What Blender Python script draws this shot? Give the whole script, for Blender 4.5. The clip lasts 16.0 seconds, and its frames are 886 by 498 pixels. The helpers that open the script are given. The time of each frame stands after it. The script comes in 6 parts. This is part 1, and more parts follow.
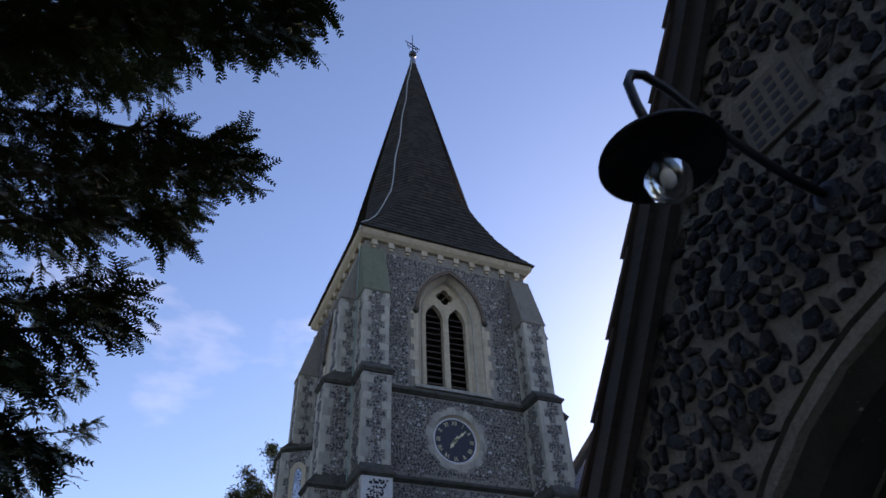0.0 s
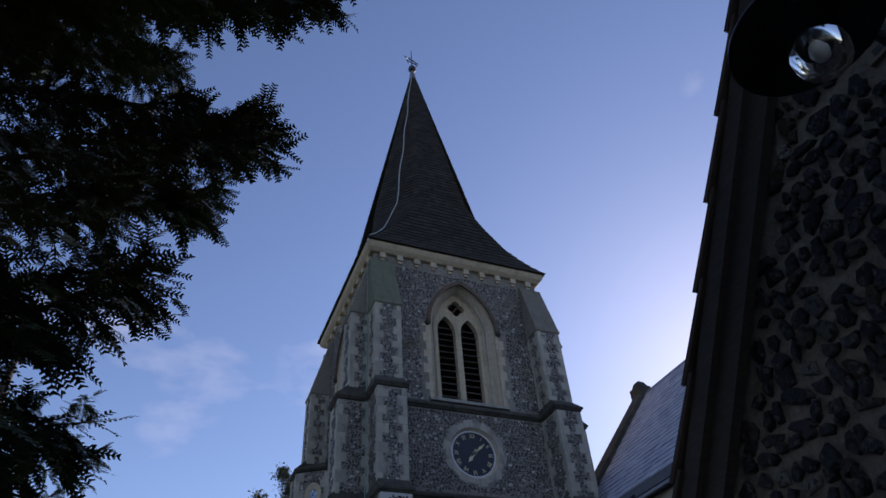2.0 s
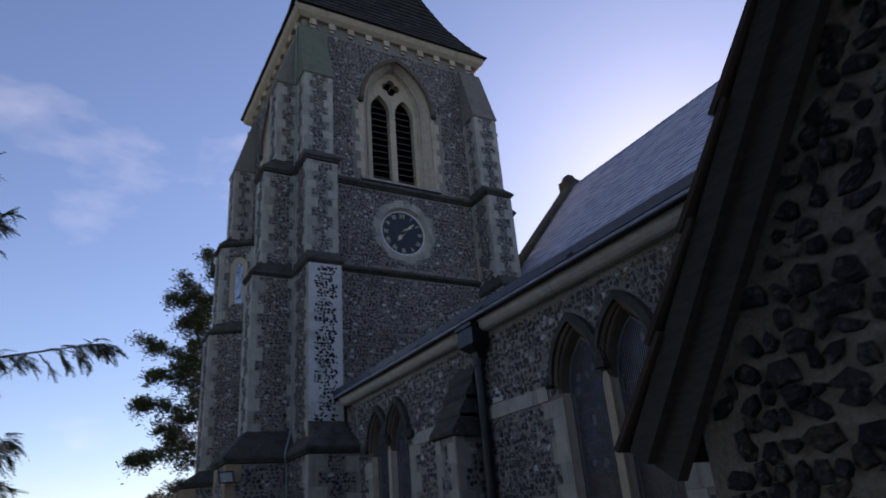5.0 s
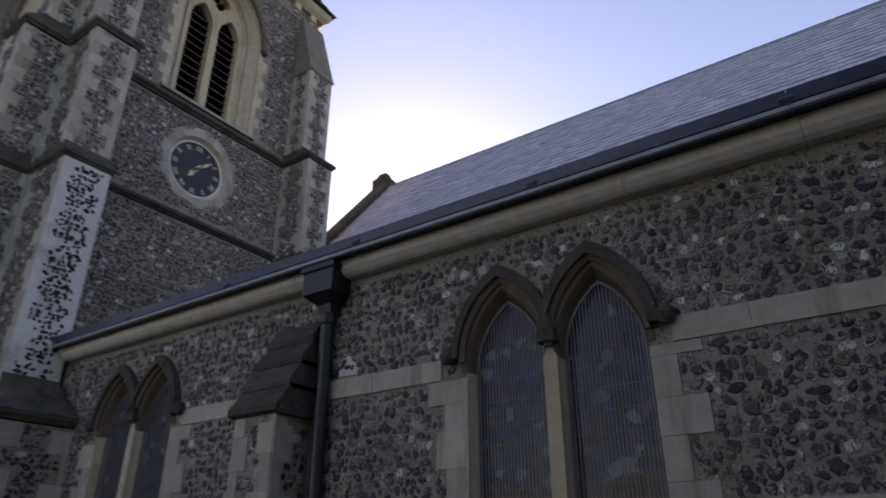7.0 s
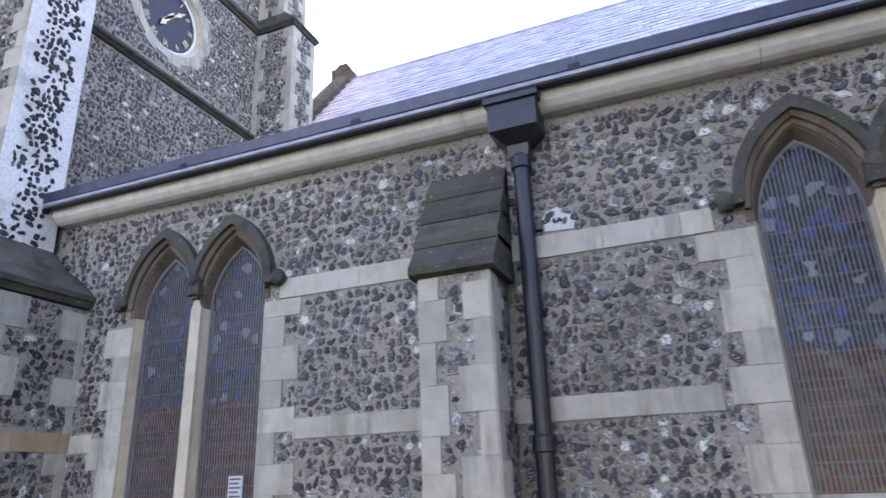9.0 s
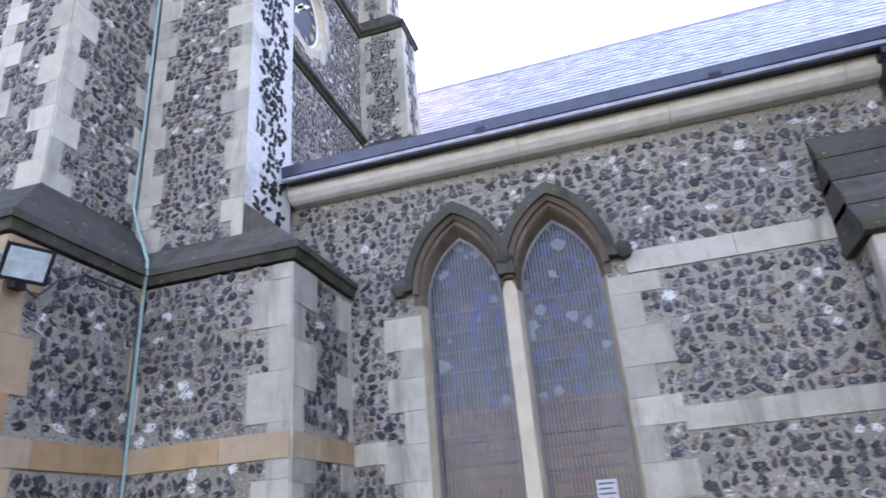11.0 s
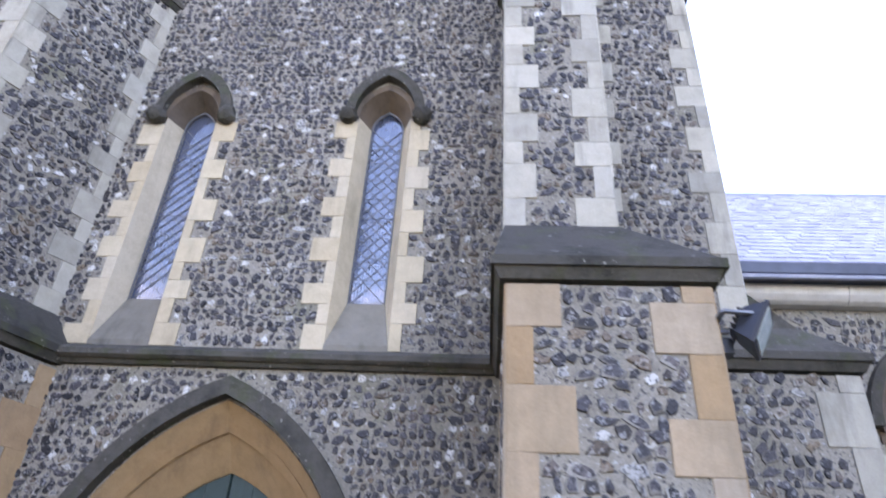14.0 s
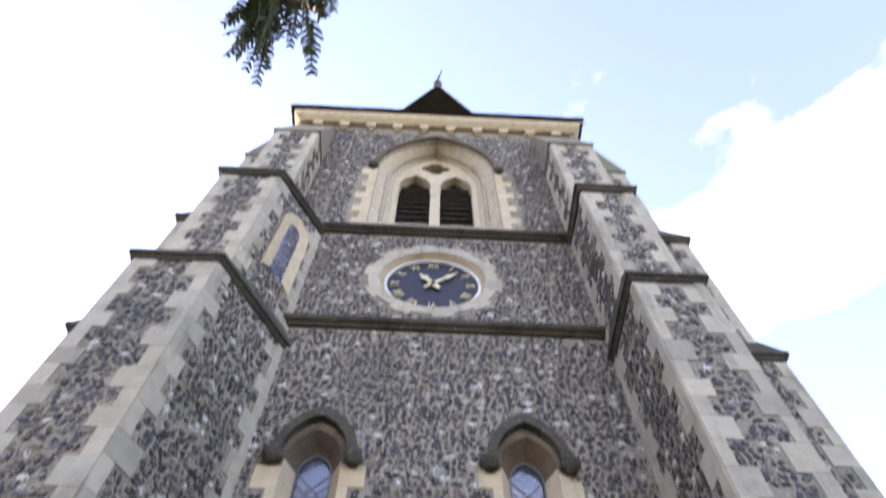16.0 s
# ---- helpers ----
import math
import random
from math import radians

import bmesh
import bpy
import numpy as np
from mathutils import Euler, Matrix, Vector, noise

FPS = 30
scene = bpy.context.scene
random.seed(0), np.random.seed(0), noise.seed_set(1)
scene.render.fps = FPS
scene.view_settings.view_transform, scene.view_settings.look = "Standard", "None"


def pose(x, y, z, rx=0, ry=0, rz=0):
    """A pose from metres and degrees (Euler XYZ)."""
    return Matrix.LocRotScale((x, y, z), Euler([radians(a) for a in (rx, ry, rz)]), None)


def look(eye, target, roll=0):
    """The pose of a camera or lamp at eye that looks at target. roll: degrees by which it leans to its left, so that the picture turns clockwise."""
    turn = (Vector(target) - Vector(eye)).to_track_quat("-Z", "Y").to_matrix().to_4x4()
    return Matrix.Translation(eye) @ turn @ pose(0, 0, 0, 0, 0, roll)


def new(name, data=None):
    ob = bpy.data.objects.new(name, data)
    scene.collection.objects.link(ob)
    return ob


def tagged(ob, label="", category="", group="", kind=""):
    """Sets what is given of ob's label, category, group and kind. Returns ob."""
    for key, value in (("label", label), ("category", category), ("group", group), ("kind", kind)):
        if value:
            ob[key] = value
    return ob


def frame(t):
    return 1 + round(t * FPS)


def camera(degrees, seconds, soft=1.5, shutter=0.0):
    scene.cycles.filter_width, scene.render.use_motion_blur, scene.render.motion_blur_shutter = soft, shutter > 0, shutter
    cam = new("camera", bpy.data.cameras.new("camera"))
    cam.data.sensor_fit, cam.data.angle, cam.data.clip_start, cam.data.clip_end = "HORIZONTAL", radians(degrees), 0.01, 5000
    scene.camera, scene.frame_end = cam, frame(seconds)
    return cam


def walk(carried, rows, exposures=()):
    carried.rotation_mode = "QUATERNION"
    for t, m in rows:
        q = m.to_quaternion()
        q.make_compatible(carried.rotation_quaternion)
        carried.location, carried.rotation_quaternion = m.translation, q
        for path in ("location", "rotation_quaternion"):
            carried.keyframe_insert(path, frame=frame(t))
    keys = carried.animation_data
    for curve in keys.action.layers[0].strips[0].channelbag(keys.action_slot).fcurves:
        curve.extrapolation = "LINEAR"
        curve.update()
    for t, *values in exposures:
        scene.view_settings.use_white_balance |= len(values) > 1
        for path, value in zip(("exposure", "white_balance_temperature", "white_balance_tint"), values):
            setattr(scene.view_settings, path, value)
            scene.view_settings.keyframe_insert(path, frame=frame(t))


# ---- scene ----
cam = camera(67.9, 16.0, soft=1.6, shutter=0.3)
PATH = [
    (0, (-0.272, -0.71, 1.959), (0.383, 0.696, 3.221), -2.7),
    (0.5, (-0.265, -0.44, 1.948), (0.388, 0.932, 3.249), -3.0),
    (1, (-0.291, -0.313, 1.972), (0.356, 1.05, 3.284), -3.8),
    (1.5, (-0.334, -0.296, 1.957), (0.311, 1.063, 3.275), -4.7),
    (2, (-0.336, -0.284, 1.956), (0.302, 1.089, 3.262), -4.8),
    (2.5, (-0.342, -0.279, 1.951), (0.287, 1.111, 3.244), -4.6),
    (3, (-0.334, -0.261, 1.956), (0.286, 1.144, 3.237), -4.2),
    (3.5, (-0.346, -0.252, 1.95), (0.266, 1.165, 3.223), -3.9),
    (4, (-0.36, -0.185, 1.925), (0.25, 1.251, 3.176), -3.9),
    (4.5, (-0.329, 0.04, 1.845), (0.389, 1.629, 2.825), -4.2),
    (4.7, (-0.265, 0.211, 1.815), (0.545, 1.834, 2.658), -4.5),
    (6.8, (0.269, 3.246, 1.746), (1.665, 4.386, 2.612), 0.7),
    (7, (0.29, 3.51, 1.78), (1.775, 4.544, 2.633), -0.0),
    (7.5, (0.294, 4.263, 1.718), (1.937, 5.049, 2.545), -0.4),
    (8, (0.149, 5.132, 1.551), (1.793, 5.978, 2.312), 3.3),
    (8.5, (0.141, 5.828, 1.58), (1.88, 6.607, 2.188), 1.4),
    (8.7, (0.14, 6.183, 1.582), (1.888, 6.923, 2.213), -1.2),
    (10.8, (-0.212, 9.727, 1.432), (1.563, 10.212, 2.217), -1.1),
    (11, (-0.185, 10.092, 1.442), (1.59, 10.577, 2.227), -4.7),
    (11.5, (-0.191, 10.846, 1.471), (1.592, 11.438, 2.156), 1.8),
    (12, (-0.2, 11.595, 1.499), (1.654, 12.058, 2.089), 1.0),
    (12.5, (-0.255, 12.349, 1.547), (1.602, 12.828, 2.115), 2.9),
    (13, (-0.353, 13.08, 1.585), (1.543, 13.416, 2.125), 1.8),
    (13.1, (-0.371, 13.21, 1.6), (1.532, 13.519, 2.131), 2.0),
    (13.4, (-0.374, 13.628, 1.658), (1.425, 13.865, 2.501), 2.0),
    (13.5, (-0.377, 13.813, 1.674), (1.415, 14.031, 2.535), 2.0),
    (14, (-0.491, 14.606, 1.632), (1.21, 14.755, 2.673), 3.5),
    (14.5, (-0.446, 15.321, 1.629), (1.122, 15.4, 2.868), 3.7),
    (15, (-0.378, 15.921, 1.622), (1.111, 16.001, 2.954), 4.9),
    (15.5, (-0.332, 16.332, 1.71), (1.028, 16.349, 3.176), 3.6),
    (16, (-0.227, 16.512, 1.732), (0.714, 16.468, 3.496), 0.2),
]
EXPOSURES = [(0.0, 0.95, 7200, 27), (0.5, 0.6, 7100, 27), (1.2, 0.4, 6900, 27), (4.4, 0.35, 6900, 27), (4.7, 0.4, 7000, 28), (6.8, 1.15, 9100, 32), (7.5, 1.6, 9300, 33), (8.0, 2.3, 9000, 34),
             (8.7, 3.2, 8400, 33), (10.8, 3.6, 8400, 33), (12.0, 3.4, 8300, 35), (13.4, 3.5, 8300, 35), (14.2, 3.65, 8300, 35), (15.0, 3.45, 8300, 35), (15.5, 3.4, 8400, 34), (16.0, 3.1, 9400, 34)]
walk(cam, [(t, look(eye, target, roll)) for t, eye, target, roll in PATH], EXPOSURES)

# ---- light ----
SUN_AZ, SUN_EL = 52.0, 25.0          # clockwise from +y, degrees
world = bpy.data.worlds.new("sky")
scene.world = world
world.use_nodes = True
wt = world.node_tree
wt.nodes.clear()
sky = wt.nodes.new("ShaderNodeTexSky")
sky.sky_type, sky.sun_disc = "NISHITA", False
sky.sun_elevation, sky.sun_rotation = radians(SUN_EL), radians(SUN_AZ)
sky.air_density, sky.dust_density, sky.ozone_density = 1.0, 0.25, 4.5
bg = wt.nodes.new("ShaderNodeBackground")
bg.inputs["Strength"].default_value = 0.12
wo = wt.nodes.new("ShaderNodeOutputWorld")
# thin drifting cloud, everywhere alike
wc = wt.nodes.new("ShaderNodeTexCoord")
wm = wt.nodes.new("ShaderNodeMapping")
wm.inputs["Scale"].default_value, wm.inputs["Location"].default_value = (1.0, 1.0, 2.2), (3.1, 0.4, 1.7)
wn = wt.nodes.new("ShaderNodeTexNoise")
wn.inputs["Scale"].default_value, wn.inputs["Detail"].default_value, wn.inputs["Roughness"].default_value = 1.6, 6.0, 0.55
wr = wt.nodes.new("ShaderNodeValToRGB")
wr.color_ramp.elements[0].position, wr.color_ramp.elements[1].position = 0.60, 0.85
wr.color_ramp.elements[1].color = (0.6, 0.6, 0.6, 1)
wx = wt.nodes.new("ShaderNodeMix")
wx.data_type = "RGBA"
wx.inputs[7].default_value = (7.5, 7.6, 8.0, 1)
wt.links.new(wc.outputs["Generated"], wm.inputs["Vector"])
wt.links.new(wm.outputs[0], wn.inputs["Vector"])
wt.links.new(wn.outputs["Fac"], wr.inputs[0])
wt.links.new(wr.outputs[0], wx.inputs[0])
wt.links.new(sky.outputs[0], wx.inputs[6])
wt.links.new(wx.outputs[2], bg.inputs["Color"])
wt.links.new(bg.outputs[0], wo.inputs["Surface"])
sun = new("sun", bpy.data.lights.new("sun", "SUN"))
sun.data.energy, sun.data.angle, sun.data.color = 3.0, radians(0.6), (1.0, 0.93, 0.82)
sd = Vector((math.sin(radians(SUN_AZ)) * math.cos(radians(SUN_EL)), math.cos(radians(SUN_AZ)) * math.cos(radians(SUN_EL)), math.sin(radians(SUN_EL))))
sun.matrix_world = look(sd * 60, (0, 0, 0))


# ---- materials ----
class Nodes:
    """A small builder for one node material."""

    def __init__(self, name, rough=0.8, metal=0.0, spec=0.5):
        self.m = bpy.data.materials.new(name)
        self.m.use_nodes = True
        self.t = self.m.node_tree
        self.b = self.t.nodes["Principled BSDF"]
        self.b.inputs["Roughness"].default_value = rough
        self.b.inputs["Metallic"].default_value = metal
        self.b.inputs["Specular IOR Level"].default_value = spec
        self.pos = self.t.nodes.new("ShaderNodeNewGeometry").outputs["Position"]

    def link(self, a, b):
        self.t.links.new(a, b)

    def noise(self, scale, detail=4.0, rough=0.6, stretch=None):
        n = self.t.nodes.new("ShaderNodeTexNoise")
        n.inputs["Scale"].default_value = scale
        n.inputs["Detail"].default_value = detail
        n.inputs["Roughness"].default_value = rough
        src = self.pos
        if stretch:
            mp = self.t.nodes.new("ShaderNodeMapping")
            mp.inputs["Scale"].default_value = stretch
            self.link(src, mp.inputs["Vector"])
            src = mp.outputs[0]
        self.link(src, n.inputs["Vector"])
        return n.outputs["Fac"]

    def ramp(self, fac, stops):
        r = self.t.nodes.new("ShaderNodeValToRGB")
        e = r.color_ramp.elements
        while len(e) < len(stops):
            e.new(0.5)
        for el, (p, c) in zip(e, stops):
            el.position, el.color = p, (*c, 1)
        self.link(fac, r.inputs[0])
        return r.outputs[0]

    def mix(self, fac, a, b, mode="MIX"):
        n = self.t.nodes.new("ShaderNodeMix")
        n.data_type, n.blend_type = "RGBA", mode
        for sock, v in ((n.inputs[0], fac), (n.inputs[6], a), (n.inputs[7], b)):
            if isinstance(v, (int, float)):
                sock.default_value = v
            elif isinstance(v, tuple):
                sock.default_value = (*v, 1)
            else:
                self.link(v, sock)
        return n.outputs[2]

    def maths(self, op, a, b=0.0):
        n = self.t.nodes.new("ShaderNodeMath")
        n.operation = op
        for sock, v in ((n.inputs[0], a), (n.inputs[1], b)):
            if isinstance(v, (int, float)):
                sock.default_value = v
            else:
                self.link(v, sock)
        return n.outputs[0]

    def chance(self):
        """A random value for each piece, loose object or joined island."""
        a = self.t.nodes.new("ShaderNodeObjectInfo").outputs["Random"]
        b = self.t.nodes.new("ShaderNodeNewGeometry").outputs["Random Per Island"]
        return self.maths("FRACT", self.maths("ADD", a, b))

    def colour(self, c):
        if isinstance(c, tuple):
            self.b.inputs["Base Color"].default_value = (*c, 1)
        else:
            self.link(c, self.b.inputs["Base Color"])

    def bump(self, height, strength=0.4, dist=0.01):
        n = self.t.nodes.new("ShaderNodeBump")
        n.inputs["Strength"].default_value, n.inputs["Distance"].default_value = strength, dist
        self.link(height, n.inputs["Height"])
        self.link(n.outputs[0], self.b.inputs["Normal"])


def make_mortar(name, dark, light, chips=0.8):
    k = Nodes(name, 0.95, spec=0.2)
    c = k.ramp(k.noise(0.9, 5), [(0.3, dark), (0.7, light)])
    fine = k.noise(55, 5, 0.7)
    c = k.mix(0.6, c, k.ramp(fine, [(0.3, (0.45, 0.44, 0.42)), (0.6, (1, 1, 1))]), "MULTIPLY")
    moss = k.ramp(k.noise(1.7, 6), [(0.58, (0, 0, 0)), (0.75, (0.6, 0.6, 0.6))])
    c = k.mix(moss, c, (0.15, 0.155, 0.085))
    bit = k.noise(42, 2, 0.5)
    c = k.mix(k.ramp(bit, [(0.36, (chips, chips, chips)), (0.41, (0, 0, 0))]), c, (0.05, 0.048, 0.055))
    c = k.mix(k.ramp(k.noise(36, 2, 0.5), [(0.64, (0, 0, 0)), (0.68, (chips, chips, chips))]), c, (0.52, 0.50, 0.47))
    k.colour(c)
    k.bump(fine, 0.8, 0.012)
    return k.m


def make_flint(name, dark, mid, pale, p_pale=0.82, brown=(0.21, 0.15, 0.10), gloss=0.35, rind=(0.46, 0.45, 0.44), spread=0.85):
    k = Nodes(name, 0.5, spec=gloss)
    r = k.chance()
    base = k.ramp(r, [(0.0, dark), (0.4, mid), (p_pale - 0.22, tuple(a * 1.5 for a in mid)), (p_pale - 0.12, brown), (p_pale - 0.03, dark), (p_pale + 0.04, pale), (1.0, tuple(min(0.8, a * 1.2) for a in pale))])
    clouds = k.noise(30, 5, 0.7)
    c = k.mix(k.ramp(clouds, [(0.55, (0, 0, 0)), (0.60, (spread, spread, spread))]), base, rind)
    c = k.mix(k.ramp(k.noise(60, 3), [(0.40, (0.9, 0.9, 0.9)), (0.48, (0, 0, 0))]), c, tuple(a * 0.5 for a in dark))
    k.colour(c)
    k.link(k.ramp(clouds, [(0.4, (0.42, 0.42, 0.42)), (0.65, (0.85, 0.85, 0.85))]), k.b.inputs["Roughness"])
    k.bump(k.noise(55, 3), 0.5, 0.01)
    return k.m


def make_stone(name, tones, stain=(0.12, 0.11, 0.09), amount=0.6):
    k = Nodes(name, 0.9, spec=0.25)
    r = k.chance()
    c = k.ramp(r, [(i / (len(tones) - 1), t) for i, t in enumerate(tones)])
    mott = k.noise(7, 6, 0.65)
    c = k.mix(0.5, c, k.ramp(mott, [(0.3, (0.62, 0.6, 0.56)), (0.6, (1, 1, 1))]), "MULTIPLY")
    streak = k.noise(2.2, 5, 0.6, (3.0, 3.0, 0.55))
    c = k.mix(k.ramp(streak, [(0.53, (0, 0, 0)), (0.74, (amount, amount, amount))]), c, stain)
    fine = k.noise(90, 3)
    k.colour(k.mix(0.25, c, k.ramp(fine, [(0.3, (0.6, 0.6, 0.6)), (0.7, (1, 1, 1))]), "MULTIPLY"))
    k.bump(k.noise(45, 5, 0.7), 0.45, 0.008)
    return k.m


M_MORTAR = make_mortar("grey_lime_mortar", (0.25, 0.222, 0.182), (0.38, 0.342, 0.29))
M_MORTAR_PALE = make_mortar("white_lime_mortar", (0.60, 0.59, 0.57), (0.76, 0.75, 0.72), 0.15)
M_MORTAR_PORCH = make_mortar("porch_mortar", (0.25, 0.215, 0.19), (0.34, 0.30, 0.265), 0.2)
M_FLINT = make_flint("knapped_flint", (0.015, 0.014, 0.017), (0.055, 0.050, 0.055), (0.56, 0.54, 0.51), 0.92, gloss=0.35, spread=0.5)
M_FLINT_DARK = make_flint("dark_flint", (0.012, 0.012, 0.015), (0.028, 0.026, 0.03), (0.2, 0.19, 0.17), 0.97, (0.06, 0.043, 0.03), 0.2, (0.15, 0.142, 0.135), 0.5)
k = Nodes("chalky_flint_rind", 0.9, spec=0.2)
c = k.ramp(k.chance(), [(0, (0.10, 0.09, 0.08)), (0.45, (0.22, 0.20, 0.175)), (0.8, (0.40, 0.375, 0.34)), (1, (0.60, 0.585, 0.55))])
k.colour(k.mix(0.5, c, k.ramp(k.noise(70, 4), [(0.35, (0.35, 0.34, 0.33)), (0.6, (1, 1, 1))]), "MULTIPLY"))
k.bump(k.noise(80, 3), 0.5, 0.006)
M_RIND = k.m
M_STONE = make_stone("weathered_limestone", [(0.42, 0.385, 0.32), (0.50, 0.455, 0.37), (0.36, 0.335, 0.285), (0.54, 0.49, 0.40), (0.45, 0.42, 0.36)])
M_CREAM = make_stone("cream_limestone", [(0.58, 0.475, 0.33), (0.63, 0.53, 0.39), (0.55, 0.44, 0.30), (0.6, 0.52, 0.41)], (0.22, 0.18, 0.12), 0.4)
M_OCHRE = make_stone("ochre_sandstone", [(0.38, 0.215, 0.105), (0.45, 0.33, 0.225), (0.42, 0.265, 0.145), (0.45, 0.365, 0.275), (0.39, 0.235, 0.12), (0.48, 0.40, 0.32)], (0.2, 0.16, 0.11), 0.45)
M_ARCH = make_stone("orange_arch_sandstone", [(0.41, 0.245, 0.125), (0.44, 0.28, 0.155)], (0.20, 0.13, 0.08), 0.55)
k = Nodes("soot_stained_stone", 0.92, spec=0.2)
c = k.ramp(k.chance(), [(0, (0.075, 0.068, 0.058)), (0.5, (0.105, 0.095, 0.08)), (1, (0.06, 0.057, 0.05))])
c = k.mix(k.ramp(k.noise(3.5, 6, 0.7), [(0.45, (0, 0, 0)), (0.65, (0.8, 0.8, 0.8))]), c, (0.035, 0.034, 0.028))
c = k.mix(k.ramp(k.noise(5.0, 5, 0.6), [(0.53, (0, 0, 0)), (0.68, (0.7, 0.7, 0.7))]), c, (0.072, 0.080, 0.040))
c = k.mix(k.ramp(k.noise(24, 3, 0.5), [(0.68, (0, 0, 0)), (0.73, (0.8, 0.8, 0.8))]), c, (0.30, 0.29, 0.25))
k.colour(c)
k.bump(k.noise(16, 6, 0.75), 0.8, 0.02)
M_DARKSTONE = k.m
# darker brown than the cream jambs, for arch heads, voussoirs and hoods
M_BROWNSTONE = make_stone("dark_brown_stone", [(0.15, 0.105, 0.075), (0.20, 0.145, 0.105), (0.13, 0.10, 0.08)], (0.06, 0.05, 0.04), 0.7)
M_SILL = make_stone("dull_brown_stone", [(0.24, 0.215, 0.175), (0.28, 0.25, 0.205), (0.20, 0.18, 0.15)], (0.09, 0.085, 0.06), 0.7)
M_GREENSTONE = make_stone("algae_green_stone", [(0.19, 0.20, 0.14), (0.23, 0.23, 0.17), (0.16, 0.18, 0.12)], (0.10, 0.13, 0.07), 0.7)

k = Nodes("welsh_slate", 0.55, spec=0.25)
r = k.chance()
# paler than bare slate: the sky's glare is put into the colour
c = k.ramp(r, [(0, (0.33, 0.335, 0.41)), (0.5, (0.42, 0.425, 0.50)), (0.8, (0.50, 0.50, 0.55)), (1, (0.36, 0.365, 0.43))])
c = k.mix(k.ramp(k.noise(1.1, 5), [(0.5, (0, 0, 0)), (0.75, (0.6, 0.6, 0.6))]), c, (0.50, 0.50, 0.52))
k.colour(c)
k.bump(k.noise(30, 4), 0.25, 0.004)
M_SLATE = k.m

k = Nodes("oak_shingle", 0.85, spec=0.2)
r = k.chance()
c = k.ramp(r, [(0, (0.030, 0.026, 0.022)), (0.5, (0.045, 0.038, 0.031)), (1, (0.062, 0.052, 0.042))])
c = k.mix(k.ramp(k.noise(0.6, 5), [(0.45, (0, 0, 0)), (0.8, (0.5, 0.5, 0.5))]), c, (0.03, 0.035, 0.025))
k.colour(c)
k.bump(k.noise(25, 4, 0.6, (1, 1, 0.3)), 0.6, 0.02)
M_SHINGLE = k.m


def plain(name, a, b, rough, metal=0.0, scale=9.0, spec=0.5, bump=0.2, stretch=None):
    k = Nodes(name, rough, metal, spec)
    n = k.noise(scale, 5, 0.6, stretch)
    k.colour(k.ramp(n, [(0.3, a), (0.7, b)]))
    k.bump(k.noise(scale * 5, 3, 0.6, stretch), bump, 0.004)
    return k.m


M_IRON = plain("black_painted_iron", (0.008, 0.0085, 0.012), (0.018, 0.019, 0.025), 0.4)
M_GUTTER = plain("black_gutter_paint", (0.022, 0.025, 0.048), (0.042, 0.047, 0.08), 0.3)
M_LEADGREY = plain("grey_gutter_paint", (0.24, 0.26, 0.34), (0.36, 0.38, 0.46), 0.4)
M_TILE = plain("clay_tile", (0.05, 0.03, 0.022), (0.10, 0.06, 0.045), 0.85, scale=6)
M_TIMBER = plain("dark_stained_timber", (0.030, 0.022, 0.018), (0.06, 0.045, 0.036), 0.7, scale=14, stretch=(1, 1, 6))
M_LOUVRE = plain("weathered_louvre_board", (0.045, 0.030, 0.024), (0.095, 0.07, 0.055), 0.8, scale=8)
M_DOOR = plain("dark_green_door_paint", (0.009, 0.032, 0.032), (0.017, 0.050, 0.048), 0.5, scale=5, stretch=(1, 5, 1))
M_DIAL = plain("black_clock_dial", (0.010, 0.010, 0.016), (0.02, 0.02, 0.032), 0.4)
M_GILT = plain("gilded_metal", (0.62, 0.50, 0.28), (0.8, 0.70, 0.46), 0.4, 0.3)
M_WHITE = plain("white_painted_rim", (0.6, 0.6, 0.62), (0.75, 0.75, 0.76), 0.6)
M_LEAD = plain("lead_grey_metal", (0.14, 0.15, 0.17), (0.25, 0.26, 0.29), 0.5, 0.4)
M_LEADDARK = plain("dark_glazing_lead", (0.05, 0.052, 0.06), (0.09, 0.092, 0.10), 0.6, 0.2)
M_CABLE = plain("verdigris_copper_tape", (0.22, 0.38, 0.34), (0.36, 0.50, 0.45), 0.6, 0.1)
M_CABLEGREY = plain("pale_grey_conductor", (0.35, 0.37, 0.36), (0.48, 0.5, 0.48), 0.6)
M_TERRACOTTA = plain("terracotta_air_brick", (0.15, 0.125, 0.10), (0.22, 0.185, 0.15), 0.9)
M_BARK = plain("tree_bark", (0.05, 0.035, 0.026), (0.11, 0.08, 0.06), 0.9, scale=7, bump=0.8, stretch=(1, 1, 0.3))
M_PAPER = plain("white_paper_notice", (0.42, 0.42, 0.44), (0.52, 0.52, 0.53), 0.7)
M_INK = plain("dark_print", (0.04, 0.04, 0.05), (0.07, 0.07, 0.08), 0.7)
M_YELLOW = plain("faded_yellow_print", (0.5, 0.40, 0.10), (0.6, 0.48, 0.14), 0.6)
M_BLUEINK = plain("violet_print", (0.14, 0.10, 0.34), (0.2, 0.15, 0.42), 0.6)
M_PLASTER = plain("dim_interior_plaster", (0.25, 0.23, 0.2), (0.33, 0.31, 0.27), 0.9)
M_WIRE = plain("galvanised_wire", (0.11, 0.11, 0.115), (0.17, 0.17, 0.175), 0.55, 0.1)
M_PALE = make_stone("pale_cornice_stone", [(0.76, 0.71, 0.65), (0.79, 0.74, 0.68), (0.73, 0.69, 0.64)], (0.50, 0.45, 0.40), 0.25)

